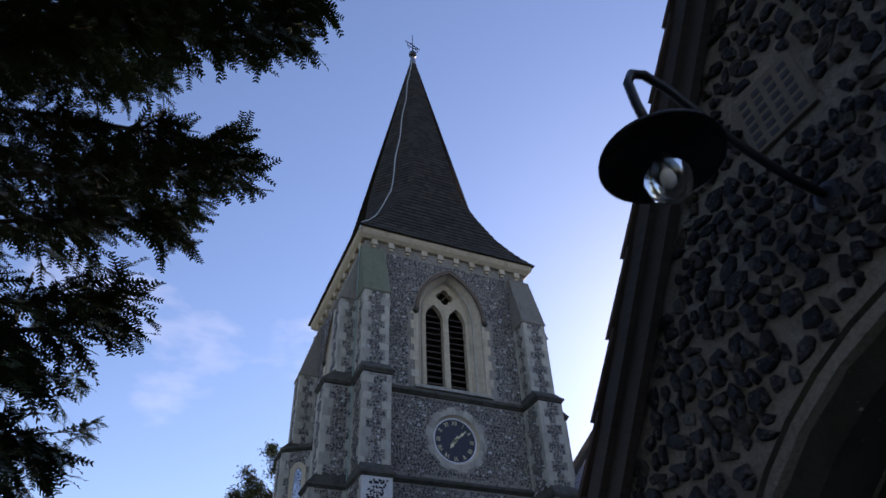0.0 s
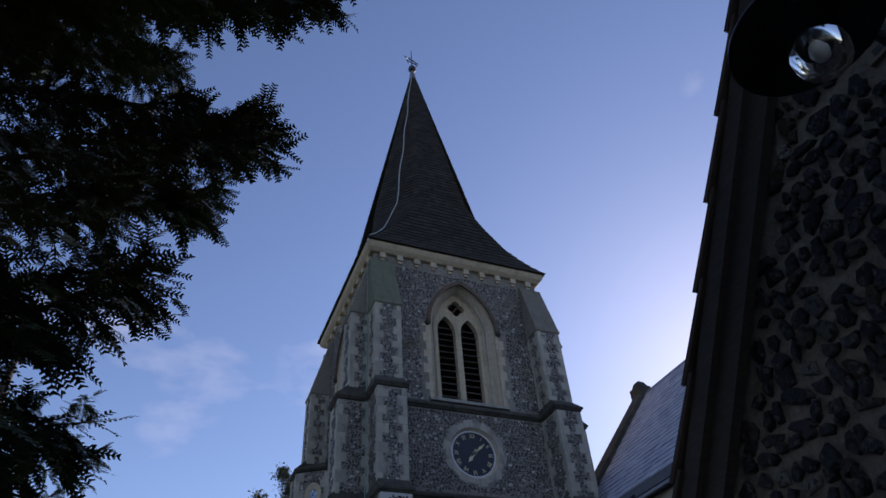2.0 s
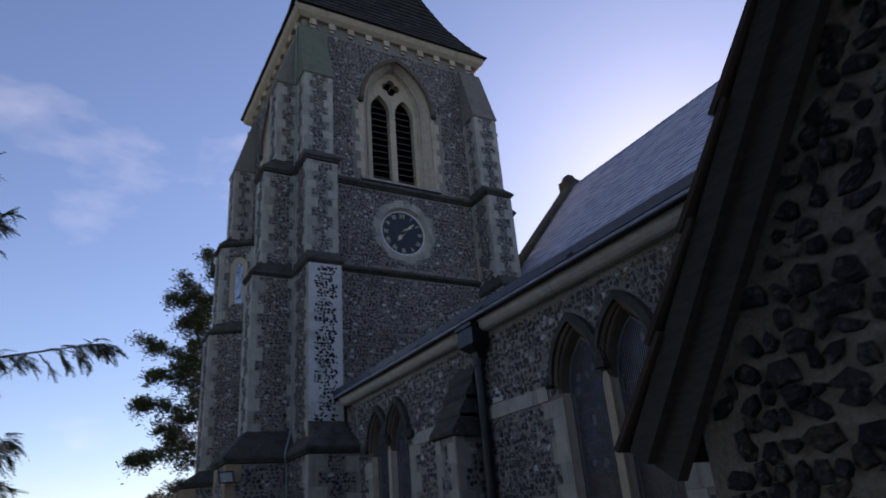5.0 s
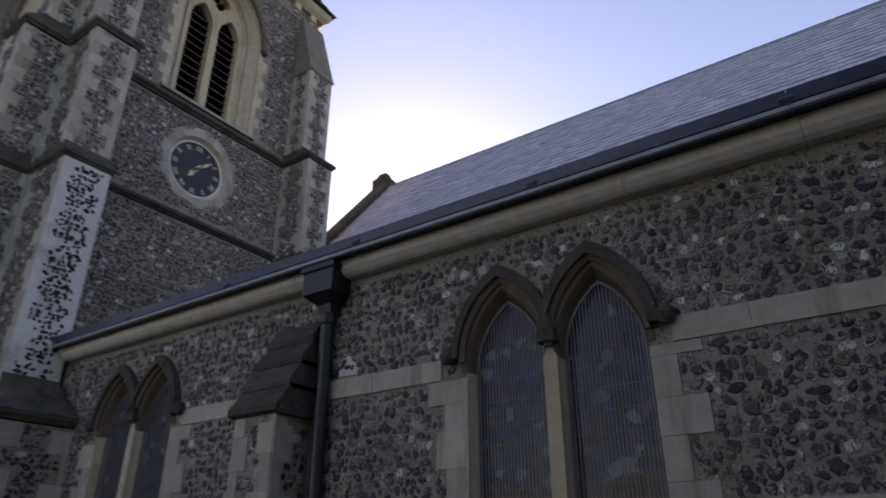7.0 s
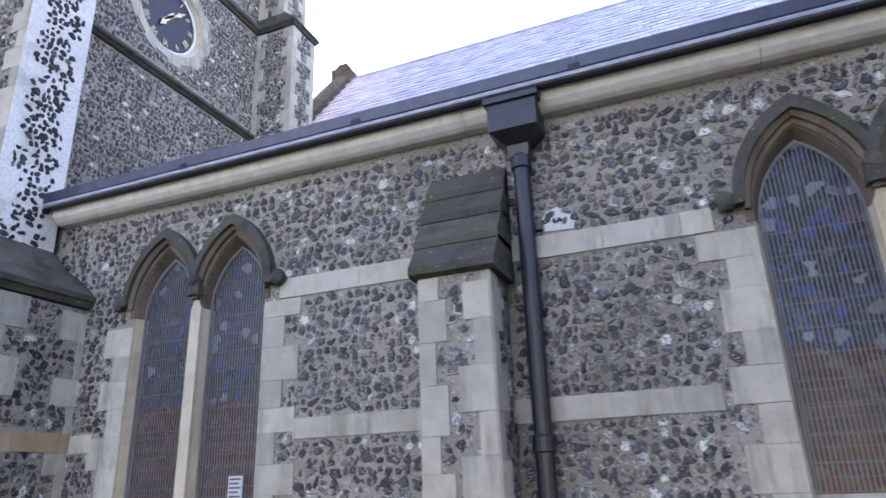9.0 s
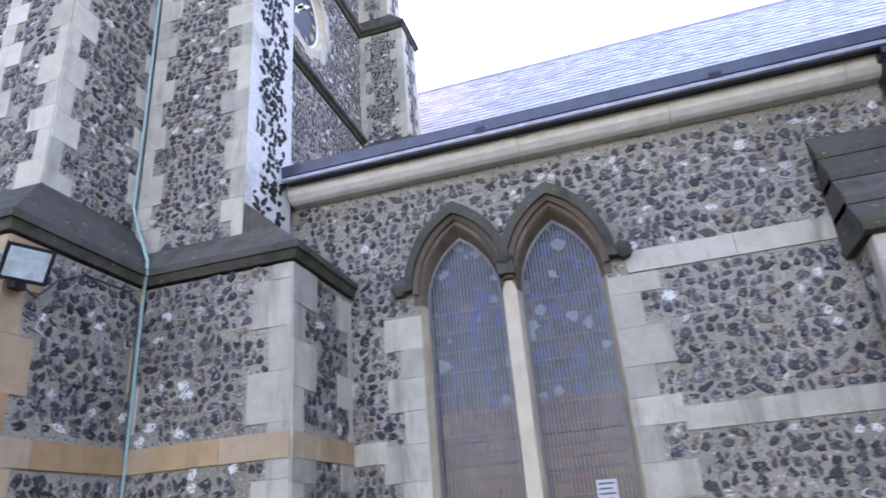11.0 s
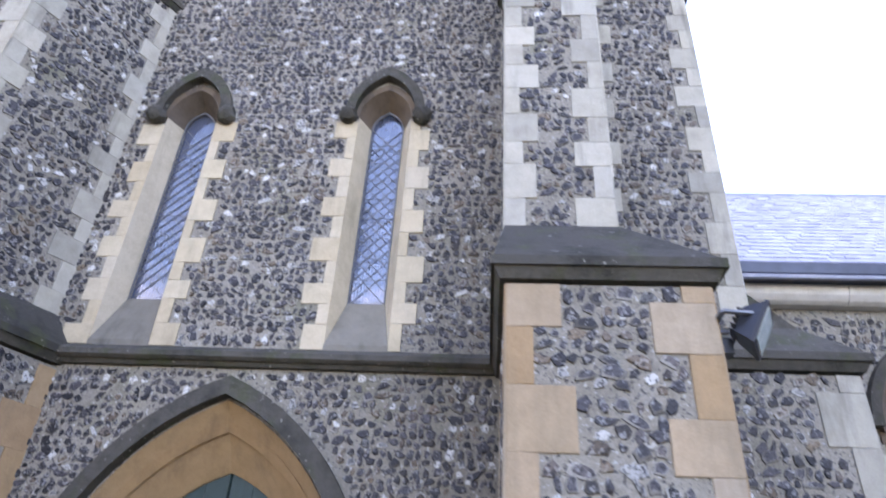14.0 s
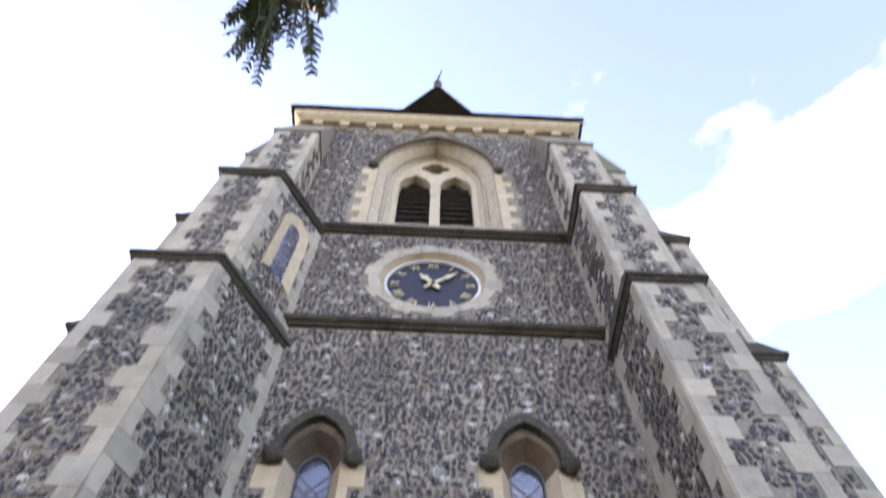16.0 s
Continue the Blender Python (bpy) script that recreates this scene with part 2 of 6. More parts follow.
k = Nodes("stained_leaded_glass", 0.2, spec=0.45)
v = k.t.nodes.new("ShaderNodeTexVoronoi")
v.inputs["Scale"].default_value = 13
k.link(k.pos, v.inputs["Vector"])
sepc = k.t.nodes.new("ShaderNodeSeparateColor")
k.link(v.outputs["Color"], sepc.inputs[0])
# stained figure colours; blue and pale pieces painted brighter, as if lit from behind
figure = k.ramp(sepc.outputs[0], [(0, (0.016, 0.018, 0.024)), (0.35, (0.035, 0.032, 0.034)), (0.6, (0.045, 0.05, 0.065)), (0.78, (0.03, 0.05, 0.22)), (0.88, (0.12, 0.05, 0.04)), (0.96, (0.24, 0.26, 0.30))])
# red-brown lower part: panel colour, with reflected interior and trees put in
low_tint = k.ramp(sepc.outputs[1], [(0, (0.07, 0.012, 0.007)), (0.5, (0.15, 0.032, 0.015)), (0.85, (0.07, 0.026, 0.015)), (0.97, (0.18, 0.08, 0.04))])
sepp = k.t.nodes.new("ShaderNodeSeparateXYZ")
k.link(k.pos, sepp.inputs[0])
low = k.ramp(k.maths("ADD", k.maths("MULTIPLY", sepp.outputs[2], 0.40), k.maths("MULTIPLY", k.noise(3, 2), 0.15)), [(0.97, (1, 1, 1)), (0.99, (0, 0, 0))])
k.colour(k.mix(low, figure, low_tint))
k.bump(k.noise(14, 2), 0.06, 0.01)
M_GLASS = k.m
k = Nodes("sky_tinted_leaded_glass", 0.06, spec=1.0)
k.b.inputs["IOR"].default_value = 2.1
# blue base colour carries part of the sky's reflection in the panes
k.colour(k.ramp(k.noise(4, 2), [(0.3, (0.06, 0.085, 0.15)), (0.7, (0.10, 0.14, 0.24))]))
k.bump(k.noise(6, 2), 0.15, 0.02)
M_LANCET = k.m
k = Nodes("lamp_glass", 0.02)
k.b.inputs["Transmission Weight"].default_value = 1.0
k.colour((0.95, 0.96, 0.97))
M_CLEAR = k.m
k = Nodes("floodlight_glass", 0.08, spec=0.9)
k.colour(k.ramp(k.noise(20, 2), [(0.3, (0.35, 0.42, 0.42)), (0.7, (0.55, 0.62, 0.62))]))
M_FLOODGLASS = k.m


def leaf(name, a, b):
    k = Nodes(name, 0.5, spec=0.35)
    k.colour(k.ramp(k.chance(), [(0, a), (1, b)]))
    return k.m


M_YEW = leaf("yew_needles", (0.020, 0.034, 0.012), (0.045, 0.065, 0.022))
M_CONIFER = leaf("conifer_needles", (0.030, 0.045, 0.018), (0.065, 0.085, 0.03))
M_LEAF = leaf("evergreen_leaves", (0.035, 0.05, 0.02), (0.075, 0.095, 0.035))
k = Nodes("churchyard_grass", 0.95, spec=0.1)
c = k.ramp(k.noise(0.5, 6), [(0.3, (0.05, 0.055, 0.03)), (0.7, (0.085, 0.085, 0.05))])
k.colour(k.mix(0.5, c, k.ramp(k.noise(30, 4), [(0.3, (0.4, 0.4, 0.4)), (0.7, (1, 1, 1))]), "MULTIPLY"))
k.bump(k.noise(40, 4), 0.9, 0.03)
M_GRASS = k.m
M_GRAVEL = plain("path_gravel", (0.08, 0.075, 0.065), (0.17, 0.155, 0.135), 0.95, scale=60, bump=0.9)


# ---- building helpers ----
def mesh_of(name, verts, faces, mat, smooth=False):
    me = bpy.data.meshes.new(name)
    me.from_pydata([tuple(v) for v in verts], [], faces)
    me.materials.append(mat)
    me.update()
    if smooth:
        me.polygons.foreach_set("use_smooth", [True] * len(me.polygons))
    return me


def part(name, me, parent=None, label="", kind=""):
    """One mesh object, in world coordinates, under a thing or under a part."""
    ob = new(name, me)
    if parent is not None:
        ob.parent = parent
        ob.matrix_parent_inverse = Matrix.Translation(-parent.location) if parent.type == "EMPTY" else Matrix()
    return tagged(ob, label, kind=kind)


def thing(name, base, label, category, group="", kind=""):
    ob = new(name)
    ob.location = base
    ob.empty_display_size = 0.2
    return tagged(ob, label, category, group, kind)


class Soup:
    """Vertices and faces of one mesh."""

    def __init__(self):
        self.v, self.f = [], []

    def add(self, verts, faces):
        o = len(self.v)
        self.v.extend(Vector(p) for p in verts)
        self.f.extend(tuple(i + o for i in q) for q in faces)
        return self

    def box(self, x0, x1, y0, y1, z0, z1):
        p = [(x, y, z) for z in (z0, z1) for y in (y0, y1) for x in (x0, x1)]
        return self.add(p, [(0, 2, 3, 1), (4, 5, 7, 6), (0, 1, 5, 4), (2, 6, 7, 3), (0, 4, 6, 2), (1, 3, 7, 5)])

    def beam(self, a, b, w, h, up=(0, 0, 1)):
        a, b = Vector(a), Vector(b)
        d = (b - a).normalized()
        s = d.cross(Vector(up))
        s = s.normalized() if s.length > 1e-4 else Vector((1, 0, 0))
        t = s.cross(d)
        p = [q + s * w / 2 * i + t * h / 2 * j for q in (a, b) for i, j in ((-1, -1), (1, -1), (1, 1), (-1, 1))]
        return self.add(p, [(0, 1, 2, 3), (7, 6, 5, 4), (0, 4, 5, 1), (1, 5, 6, 2), (2, 6, 7, 3), (3, 7, 4, 0)])

    def tube(self, pts, radii, n=8):
        pts = [Vector(p) for p in pts]
        if isinstance(radii, (int, float)):
            radii = [radii] * len(pts)
        rings = []
        side = None
        for i, p in enumerate(pts):
            d = (pts[min(i + 1, len(pts) - 1)] - pts[max(i - 1, 0)]).normalized()
            if side is None:
                side = d.orthogonal().normalized()
            side = (side - d * side.dot(d)).normalized()
            up = d.cross(side)
            rings.append([p + (side * math.cos(a) + up * math.sin(a)) * radii[i] for a in (2 * math.pi * j / n for j in range(n))])
        o = len(self.v)
        for r in rings:
            self.v.extend(r)
        for i in range(len(pts) - 1):
            for j in range(n):
                a, b = o + i * n + j, o + i * n + (j + 1) % n
                self.f.append((a, b, b + n, a + n))
        self.f.append(tuple(o + j for j in reversed(range(n))))
        self.f.append(tuple(o + (len(pts) - 1) * n + j for j in range(n)))
        return self

    def lathe(self, centre, profile, n=24, axis=None):
        """profile: (radius, height) pairs turned about the upright or given axis."""
        q = Vector((0, 0, 1)).rotation_difference(Vector(axis)) if axis else None
        o = len(self.v)
        for r, h in profile:
            for j in range(n):
                a = 2 * math.pi * j / n
                p = Vector((r * math.cos(a), r * math.sin(a), h))
                self.v.append(Vector(centre) + (q @ p if q else p))
        for i in range(len(profile) - 1):
            for j in range(n):
                a, b = o + i * n + j, o + i * n + (j + 1) % n
                self.f.append((a, b, b + n, a + n))
        return self

    def mesh(self, name, mat, smooth=False):
        return mesh_of(name, self.v, self.f, mat, smooth)


class Face:
    """A wall's plane: o + u * side, height z, and d outwards."""

    def __init__(self, o, side, out):
        self.o, self.s, self.n = Vector((o[0], o[1], 0)), Vector((*side, 0)).normalized(), Vector((*out, 0)).normalized()

    def at(self, u, z, d=0.0):
        return self.o + self.s * u + Vector((0, 0, z)) + self.n * d

    def turned(self):
        m = Matrix.Identity(4)
        m.col[0][:3], m.col[1][:3], m.col[2][:3] = self.s, (0, 0, 1), self.n
        return m


def arch(cu, hw, z_low, z_spring, rise, n=9):
    """Outline of a pointed opening, from its low left corner over the apex to its low right."""
    rad = (rise * rise + hw * hw) / (2 * hw)
    top = math.asin(min(1, rise / rad))
    left = [(cu - hw + rad - rad * math.cos(top * i / n), z_spring + rad * math.sin(top * i / n)) for i in range(n + 1)]
    right = [(2 * cu - u, z) for u, z in reversed(left[:-1])]
    pts = left + right
    return [(cu - hw, z_low)] + pts + [(cu + hw, z_low)] if z_low < z_spring - 1e-6 else pts


def band(f, a, b, da, db, back=None):
    """A strip between two outlines of equally many points at depths da and db; back closes it into a solid that deep."""
    s, n = Soup(), len(a)
    rows = [[f.at(*p, da) for p in a], [f.at(*p, db) for p in b]]
    if back is not None:
        rows += [[f.at(*p, back) for p in b], [f.at(*p, back) for p in a]]
    s.v = [p for r in rows for p in r]
    m = len(rows)
    for i in range(m if back is not None else m - 1):
        j = (i + 1) % m
        for q in range(n - 1):
            s.f.append((i * n + q, i * n + q + 1, j * n + q + 1, j * n + q))
    if back is not None:
        s.f += [tuple(i * n for i in range(m)), tuple(i * n + n - 1 for i in reversed(range(m)))]
    return s


def prism(f, pts, d0, d1):
    """The outline, extruded from depth d0 to d1."""
    s, n = Soup(), len(pts)
    s.v = [f.at(*p, d0) for p in pts] + [f.at(*p, d1) for p in pts]
    s.f = [tuple(range(n)), tuple(reversed(range(n, 2 * n)))] + [(i, n + i, n + (i + 1) % n, (i + 1) % n) for i in range(n)]
    return s


def fix(me):
    bm = bmesh.new()
    bm.from_mesh(me)
    bmesh.ops.recalc_face_normals(bm, faces=bm.faces)
    bm.to_mesh(me)
    bm.free()
    return me


def cut(name, solid, cutters, mat):
    """The solid less the cutters, as one mesh."""
    a = bpy.data.objects.new("solid", fix(solid.mesh("solid", mat)))
    scene.collection.objects.link(a)
    gone = [a]
    for c in cutters:
        b = bpy.data.objects.new("cutter", fix(c.mesh("cutter", mat)))
        scene.collection.objects.link(b)
        gone.append(b)
        mod = a.modifiers.new("cut", "BOOLEAN")
        mod.operation, mod.object, mod.solver = "DIFFERENCE", b, "EXACT"
    me = bpy.data.meshes.new_from_object(a.evaluated_get(bpy.context.evaluated_depsgraph_get()))
    for o in gone:
        data = o.data
        bpy.data.objects.remove(o)
        bpy.data.meshes.remove(data)
    me.name = name
    return me


def block(name, f, u0, u1, z0, z1, parent, mat, proud=0.010, deep=0.06, edge=0.0016):
    """A dressed stone with worn edges, let into the wall."""
    j = lambda: random.uniform(-0.0015, 0.0015)
    o = [(u0 + j(), z0 + j()), (u1 + j(), z0 + j()), (u1 + j(), z1 + j()), (u0 + j(), z1 + j())]
    c = ((u0 + u1) / 2, (z0 + z1) / 2)
    pull = lambda p: (p[0] + math.copysign(edge, c[0] - p[0]), p[1] + math.copysign(edge, c[1] - p[1]))
    v = [f.at(*p, -deep) for p in o] + [f.at(*p, proud - edge) for p in o] + [f.at(*pull(p), proud + random.uniform(0, 0.003)) for p in o]
    q = [(0, 1, 5, 4), (1, 2, 6, 5), (2, 3, 7, 6), (3, 0, 4, 7), (4, 5, 9, 8), (5, 6, 10, 9), (6, 7, 11, 10), (7, 4, 8, 11), (8, 9, 10, 11)]
    return part(name, fix(mesh_of(name, v, q, mat)), parent)


def quoins(f, u, inward, z0, z1, parent, mat, long=0.30, short=0.16, course=0.27, name="quoin_stone", rects=None):
    """Long and short stones up an edge at u; returns the rectangles that they fill."""
    out, z, i = [], z0, random.randint(0, 1)
    while z < z1 - 0.06:
        h = min(course * random.uniform(0.8, 1.2), z1 - z)
        w = (long if i % 2 else short) * random.uniform(0.85, 1.15)
        a, b = sorted((u, u + inward * w))
        block(name, f, a, b, z, z + h - 0.0005, parent, mat)
        out.append((a, b, z, z + h))
        z += h
        i += 1
    return out


FLINTS = []
for i in range(14):
    n = random.choice((5, 6, 7, 8))
    ph = random.random()
    rr = [random.uniform(0.58, 1.15) for _ in range(n)]
    ang = [2 * math.pi * (j + ph + random.uniform(-0.22, 0.22)) / n for j in range(n)]
    ring = lambda k, z, wob: [(k * rr[j] * math.cos(ang[j]) * 0.5 + wob[0], k * rr[j] * math.sin(ang[j]) * 0.5 + wob[1], z + random.uniform(-0.12, 0.12)) for j in range(n)]
    wob = (random.uniform(-0.07, 0.07), random.uniform(-0.07, 0.07))
    vs = ring(1.0, -0.7, (0, 0)) + ring(0.90, 0.7, (0, 0)) + ring(0.70, 1.0, wob)
    fs = [(a * n + j, a * n + (j + 1) % n, (a + 1) * n + (j + 1) % n, (a + 1) * n + j) for a in (0, 1) for j in range(n)] + [tuple(2 * n + j for j in range(n))]
    rim = [1 if i % 4 == 0 and n <= q < 2 * n else 0 for q in range(len(fs))]        # some keep a chalky rind round the knapped face
    FLINTS.append((np.array(vs), fs, rim))


def rinded(me, rim, mat):
    if mat is M_FLINT:
        me.materials.append(M_RIND)
        me.polygons.foreach_set("material_index", rim)
    return me


def flints(f, u0, u1, z0, z1, parent, mat, keep=None, size=0.085, near=0, near_at=(0, 0), thick=0.010, fill=0.95, name="flint"):
    """Lays flints in rough courses; keep(u, z, r) says where they may lie. The nearest ones to near_at are pieces of their own."""
    spots, z = [], z0 + size * 0.4
    while z < z1 - size * 0.35:
        h = size * random.uniform(0.75, 1.15)
        u = u0 + random.uniform(0.0, size * 0.4)
        while u < u1:
            w = size * random.choice((0.6, 0.75, 0.9, 1.0, 1.15, 1.4, 1.8))
            cu, cz = u + w / 2, z + random.uniform(-0.22, 0.22) * h
            r = 0.5 * max(w, h) * 0.8
            if cu + 0.4 * w < u1 and random.random() < fill and (keep is None or keep(cu, cz, r)):
                spots.append((cu, cz, w * random.uniform(0.90, 1.25), h * random.uniform(0.78, 1.36), random.uniform(-35, 35)))
            u += w
        z += h * 0.93
    spots.sort(key=lambda p: (p[0] - near_at[0]) ** 2 + (p[1] - near_at[1]) ** 2)
    key = f"{name}_{mat.name}"
    basis = f.turned()
    vs, fs, rims, o = [], [], [], 0
    R = np.array(basis.to_3x3())
    for i, (cu, cz, w, h, rot) in enumerate(spots):
        vi, fi, rim = FLINTS[random.randrange(14)] if i >= near else FLINTS[i % 14]
        t = thick * random.uniform(0.6, 1.4)
        if i < near:
            nm = f"{key}_{i % 14}"
            me = bpy.data.meshes.get(nm) or rinded(mesh_of(nm, vi, fi, mat), rim, mat)
            ob = new(name, me)
            ob.parent = parent
            ob.matrix_parent_inverse = Matrix.Translation(-parent.location) if parent.type == "EMPTY" else Matrix()
            ob.matrix_basis = Matrix.Translation(f.at(cu, cz)) @ basis @ pose(0, 0, 0, 0, 0, rot) @ Matrix.Diagonal((w, h, t, 1))
            continue
        c, s = math.cos(radians(rot)), math.sin(radians(rot))
        p = vi * (w, h, t)
        p = np.stack((c * p[:, 0] - s * p[:, 1], s * p[:, 0] + c * p[:, 1], p[:, 2]), 1) @ R.T + np.array(f.at(cu, cz))
        vs.append(p)
        fs.extend(tuple(q + o for q in g) for g in fi)
        rims.extend(rim)
        o += len(p)
    if vs:
        part("flint_facing", rinded(mesh_of("flint_facing", np.concatenate(vs).tolist(), fs, mat), rims, mat), parent, kind="stuff")


def keeper(rects=(), holes=()):
    """A test that keeps flints clear of rectangles (u0, u1, z0, z1) and of holes, each a function of u and z."""
    def ok(u, z, r):
        e = r * 0.6
        return not any(a - e < u < b + e and c - e < z < d + e for a, b, c, d in rects) and not any(h(u, z, e) for h in holes)
    return ok


def in_arch(cu, hw, z_low, z_spring, rise):
    rad = (rise * rise + hw * hw) / (2 * hw)
    def hit(u, z, e):
        du = abs(u - cu)
        if z < z_low - e or du > hw + e:
            return False
        if z < z_spring:
            return True
        return (du + rad - hw) ** 2 + (z - z_spring) ** 2 < (rad + e) ** 2
    return hit


def in_disc(cu, cz, rad):
    return lambda u, z, e: (u - cu) ** 2 + (z - cz) ** 2 < (rad + e) ** 2


def moulding(f, u0, u1, z0, z1, out, parent, mat, name="string_course", slope=0.5):
    """A string course: a weathered top, a roll and an undercut."""
    h = z1 - z0
    prof = [(0.0, z1), (out * 0.35, z1 - h * 0.12), (out, z0 + h * 0.55), (out, z0 + h * 0.3), (out * 0.75, z0 + h * 0.18), (out * 0.6, z0 + h * 0.2), (out * 0.35, z0), (-0.03, z0), (-0.03, z1)]
    s, n = Soup(), len(prof)
    s.v = [f.at(u, z, d) for u in (u0, u1) for d, z in prof]
    s.f = [(i, (i + 1) % n, n + (i + 1) % n, n + i) for i in range(n)] + [tuple(range(n)), tuple(reversed(range(n, 2 * n)))]
    return part(name, fix(s.mesh(name, mat)), parent)


def carved_stop(f, u, z, parent, size=0.075):
    """A weathered head-stop carved as a rough knot of foliage."""
    bm = bmesh.new()
    bmesh.ops.create_icosphere(bm, subdivisions=2, radius=1)
    for v in bm.verts:
        k = 1 + 0.35 * noise.noise(v.co * 2.3 + Vector((u * 3, z, 0)))
        v.co = f.at(u, z, 0.05) + (f.s * v.co.x * size + Vector((0, 0, v.co.y * size * 1.05)) + f.n * v.co.z * size * 0.9) * k
    me = bpy.data.meshes.new("carved_stop")
    bm.to_mesh(me)
    bm.free()
    me.materials.append(M_DARKSTONE)
    return part("carved_stop", me, parent)


# ---- the tower ----
CX, CY, HALF = 6.605, 16.44, 2.665
TW, TS = CX - HALF, CY - HALF             # west and south planes
EAVE = 14.9
fw = Face((TW, CY), (0, -1), (-1, 0))      # west: u grows towards the aisle
fs = Face((CX, TS), (1, 0), (0, -1))       # south: u grows towards the nave
BELFRY = dict(hw=0.98, z_low=10.08, z_spring=12.45, rise=1.5)
LANCET = dict(hw=0.235, z_low=3.46, z_spring=5.72, rise=0.34)
LANCETS = (-0.95, 0.85)
DOOR = dict(hw=1.02, z_low=-0.1, z_spring=1.50, rise=1.55)
CLOCK_Z, CLOCK_R = 8.75, 0.66

solid = Soup().box(CX - HALF, CX + HALF, CY - HALF, CY + HALF, -0.2, EAVE - 0.1)
cutters = [Soup().box(CX - HALF + 0.75, CX + HALF - 0.75, CY - HALF + 0.75, CY + HALF - 0.75, 0.0, EAVE - 0.5)]
for f in (fw, fs):
    cutters.append(prism(f, arch(0, **BELFRY), 0.3, -1.0))
    cutters.append(prism(f, [(CLOCK_R * math.cos(a), CLOCK_Z + CLOCK_R * math.sin(a)) for a in (2 * math.pi * i / 40 for i in range(40))], 0.3, -0.14))
for u in LANCETS:
    cutters.append(prism(fw, arch(u, **LANCET), 0.3, -1.0))
cutters.append(prism(fw, arch(0, **DOOR), 0.3, -1.0))
tower = tagged(part("wall_tower", cut("wall_tower", solid, cutters, M_MORTAR)), "square church tower of dark flint rubble in grey mortar", "tower wall", kind="structure")

# string courses, cornice and corbel blocks
moulding(fw, -1.62, 1.98, 3.30, 3.46, 0.11, tower, M_DARKSTONE)
moulding(fw, -1.62, 1.98, 7.60, 7.80, 0.11, tower, M_DARKSTONE)
moulding(fw, -1.55, 1.98, 9.86, 10.08, 0.12, tower, M_DARKSTONE)
moulding(fs, -2.1, 2.1, 7.50, 7.68, 0.11, tower, M_DARKSTONE)
moulding(fs, -2.1, 2.1, 9.80, 10.02, 0.12, tower, M_DARKSTONE)
for f in (fw, fs):
    for i in range(10):
        u = -HALF + 0.27 + i * (2 * HALF - 0.54) / 9
        block("corbel_block", f, u - 0.09, u + 0.09, 14.42, 14.62, tower, M_CREAM, 0.10)
        block("corbel_block", f, u - 0.065, u + 0.065, 14.34, 14.42, tower, M_CREAM, 0.05)
for f, nm in ((fw, "w"), (fs, "s"), (Face((CX, CY + HALF), (-1, 0), (0, 1)), "n"), (Face((CX + HALF, CY), (0, 1), (1, 0)), "e")):
    s = Soup()
    prof = [(-0.03, 14.60), (0.10, 14.60), (0.20, 14.70), (0.235, 14.78), (0.235, 14.90), (-0.03, 14.90)]
    n = len(prof)
    s.v = [f.at(q * (HALF + max(d, 0.0) - 0.002), z, d) for q in (-1, 1) for d, z in prof]
    s.f = [(i, (i + 1) % n, n + (i + 1) % n, n + i) for i in range(n)] + [tuple(range(n)), tuple(reversed(range(n, 2 * n)))]
    part("cornice", fix(s.mesh("cornice", M_CREAM)), tower)


def arch_stones(f, cu, hw, z_spring, rise, thick, parent, mat, n, proud=0.014, name="voussoir", deep=0.05, ragged=0.0):
    """Separate voussoirs round a pointed head."""
    k = 4
    a, b = arch(cu, hw, z_spring, z_spring, rise, n * k), arch(cu, hw + thick, z_spring, z_spring, rise + thick * 1.15, n * k)
    for i in range(2 * n):
        g = ragged * (i % 2)
        aa, bb = a[i * k:(i + 1) * k + 1], b[i * k:(i + 1) * k + 1]
        bb = [(p[0] + (p[0] - q[0]) * g, p[1] + (p[1] - q[1]) * g) for p, q in zip(bb, aa)]
        part(name, fix(band(f, aa, bb, proud, proud, -deep).mesh(name, mat)), parent)


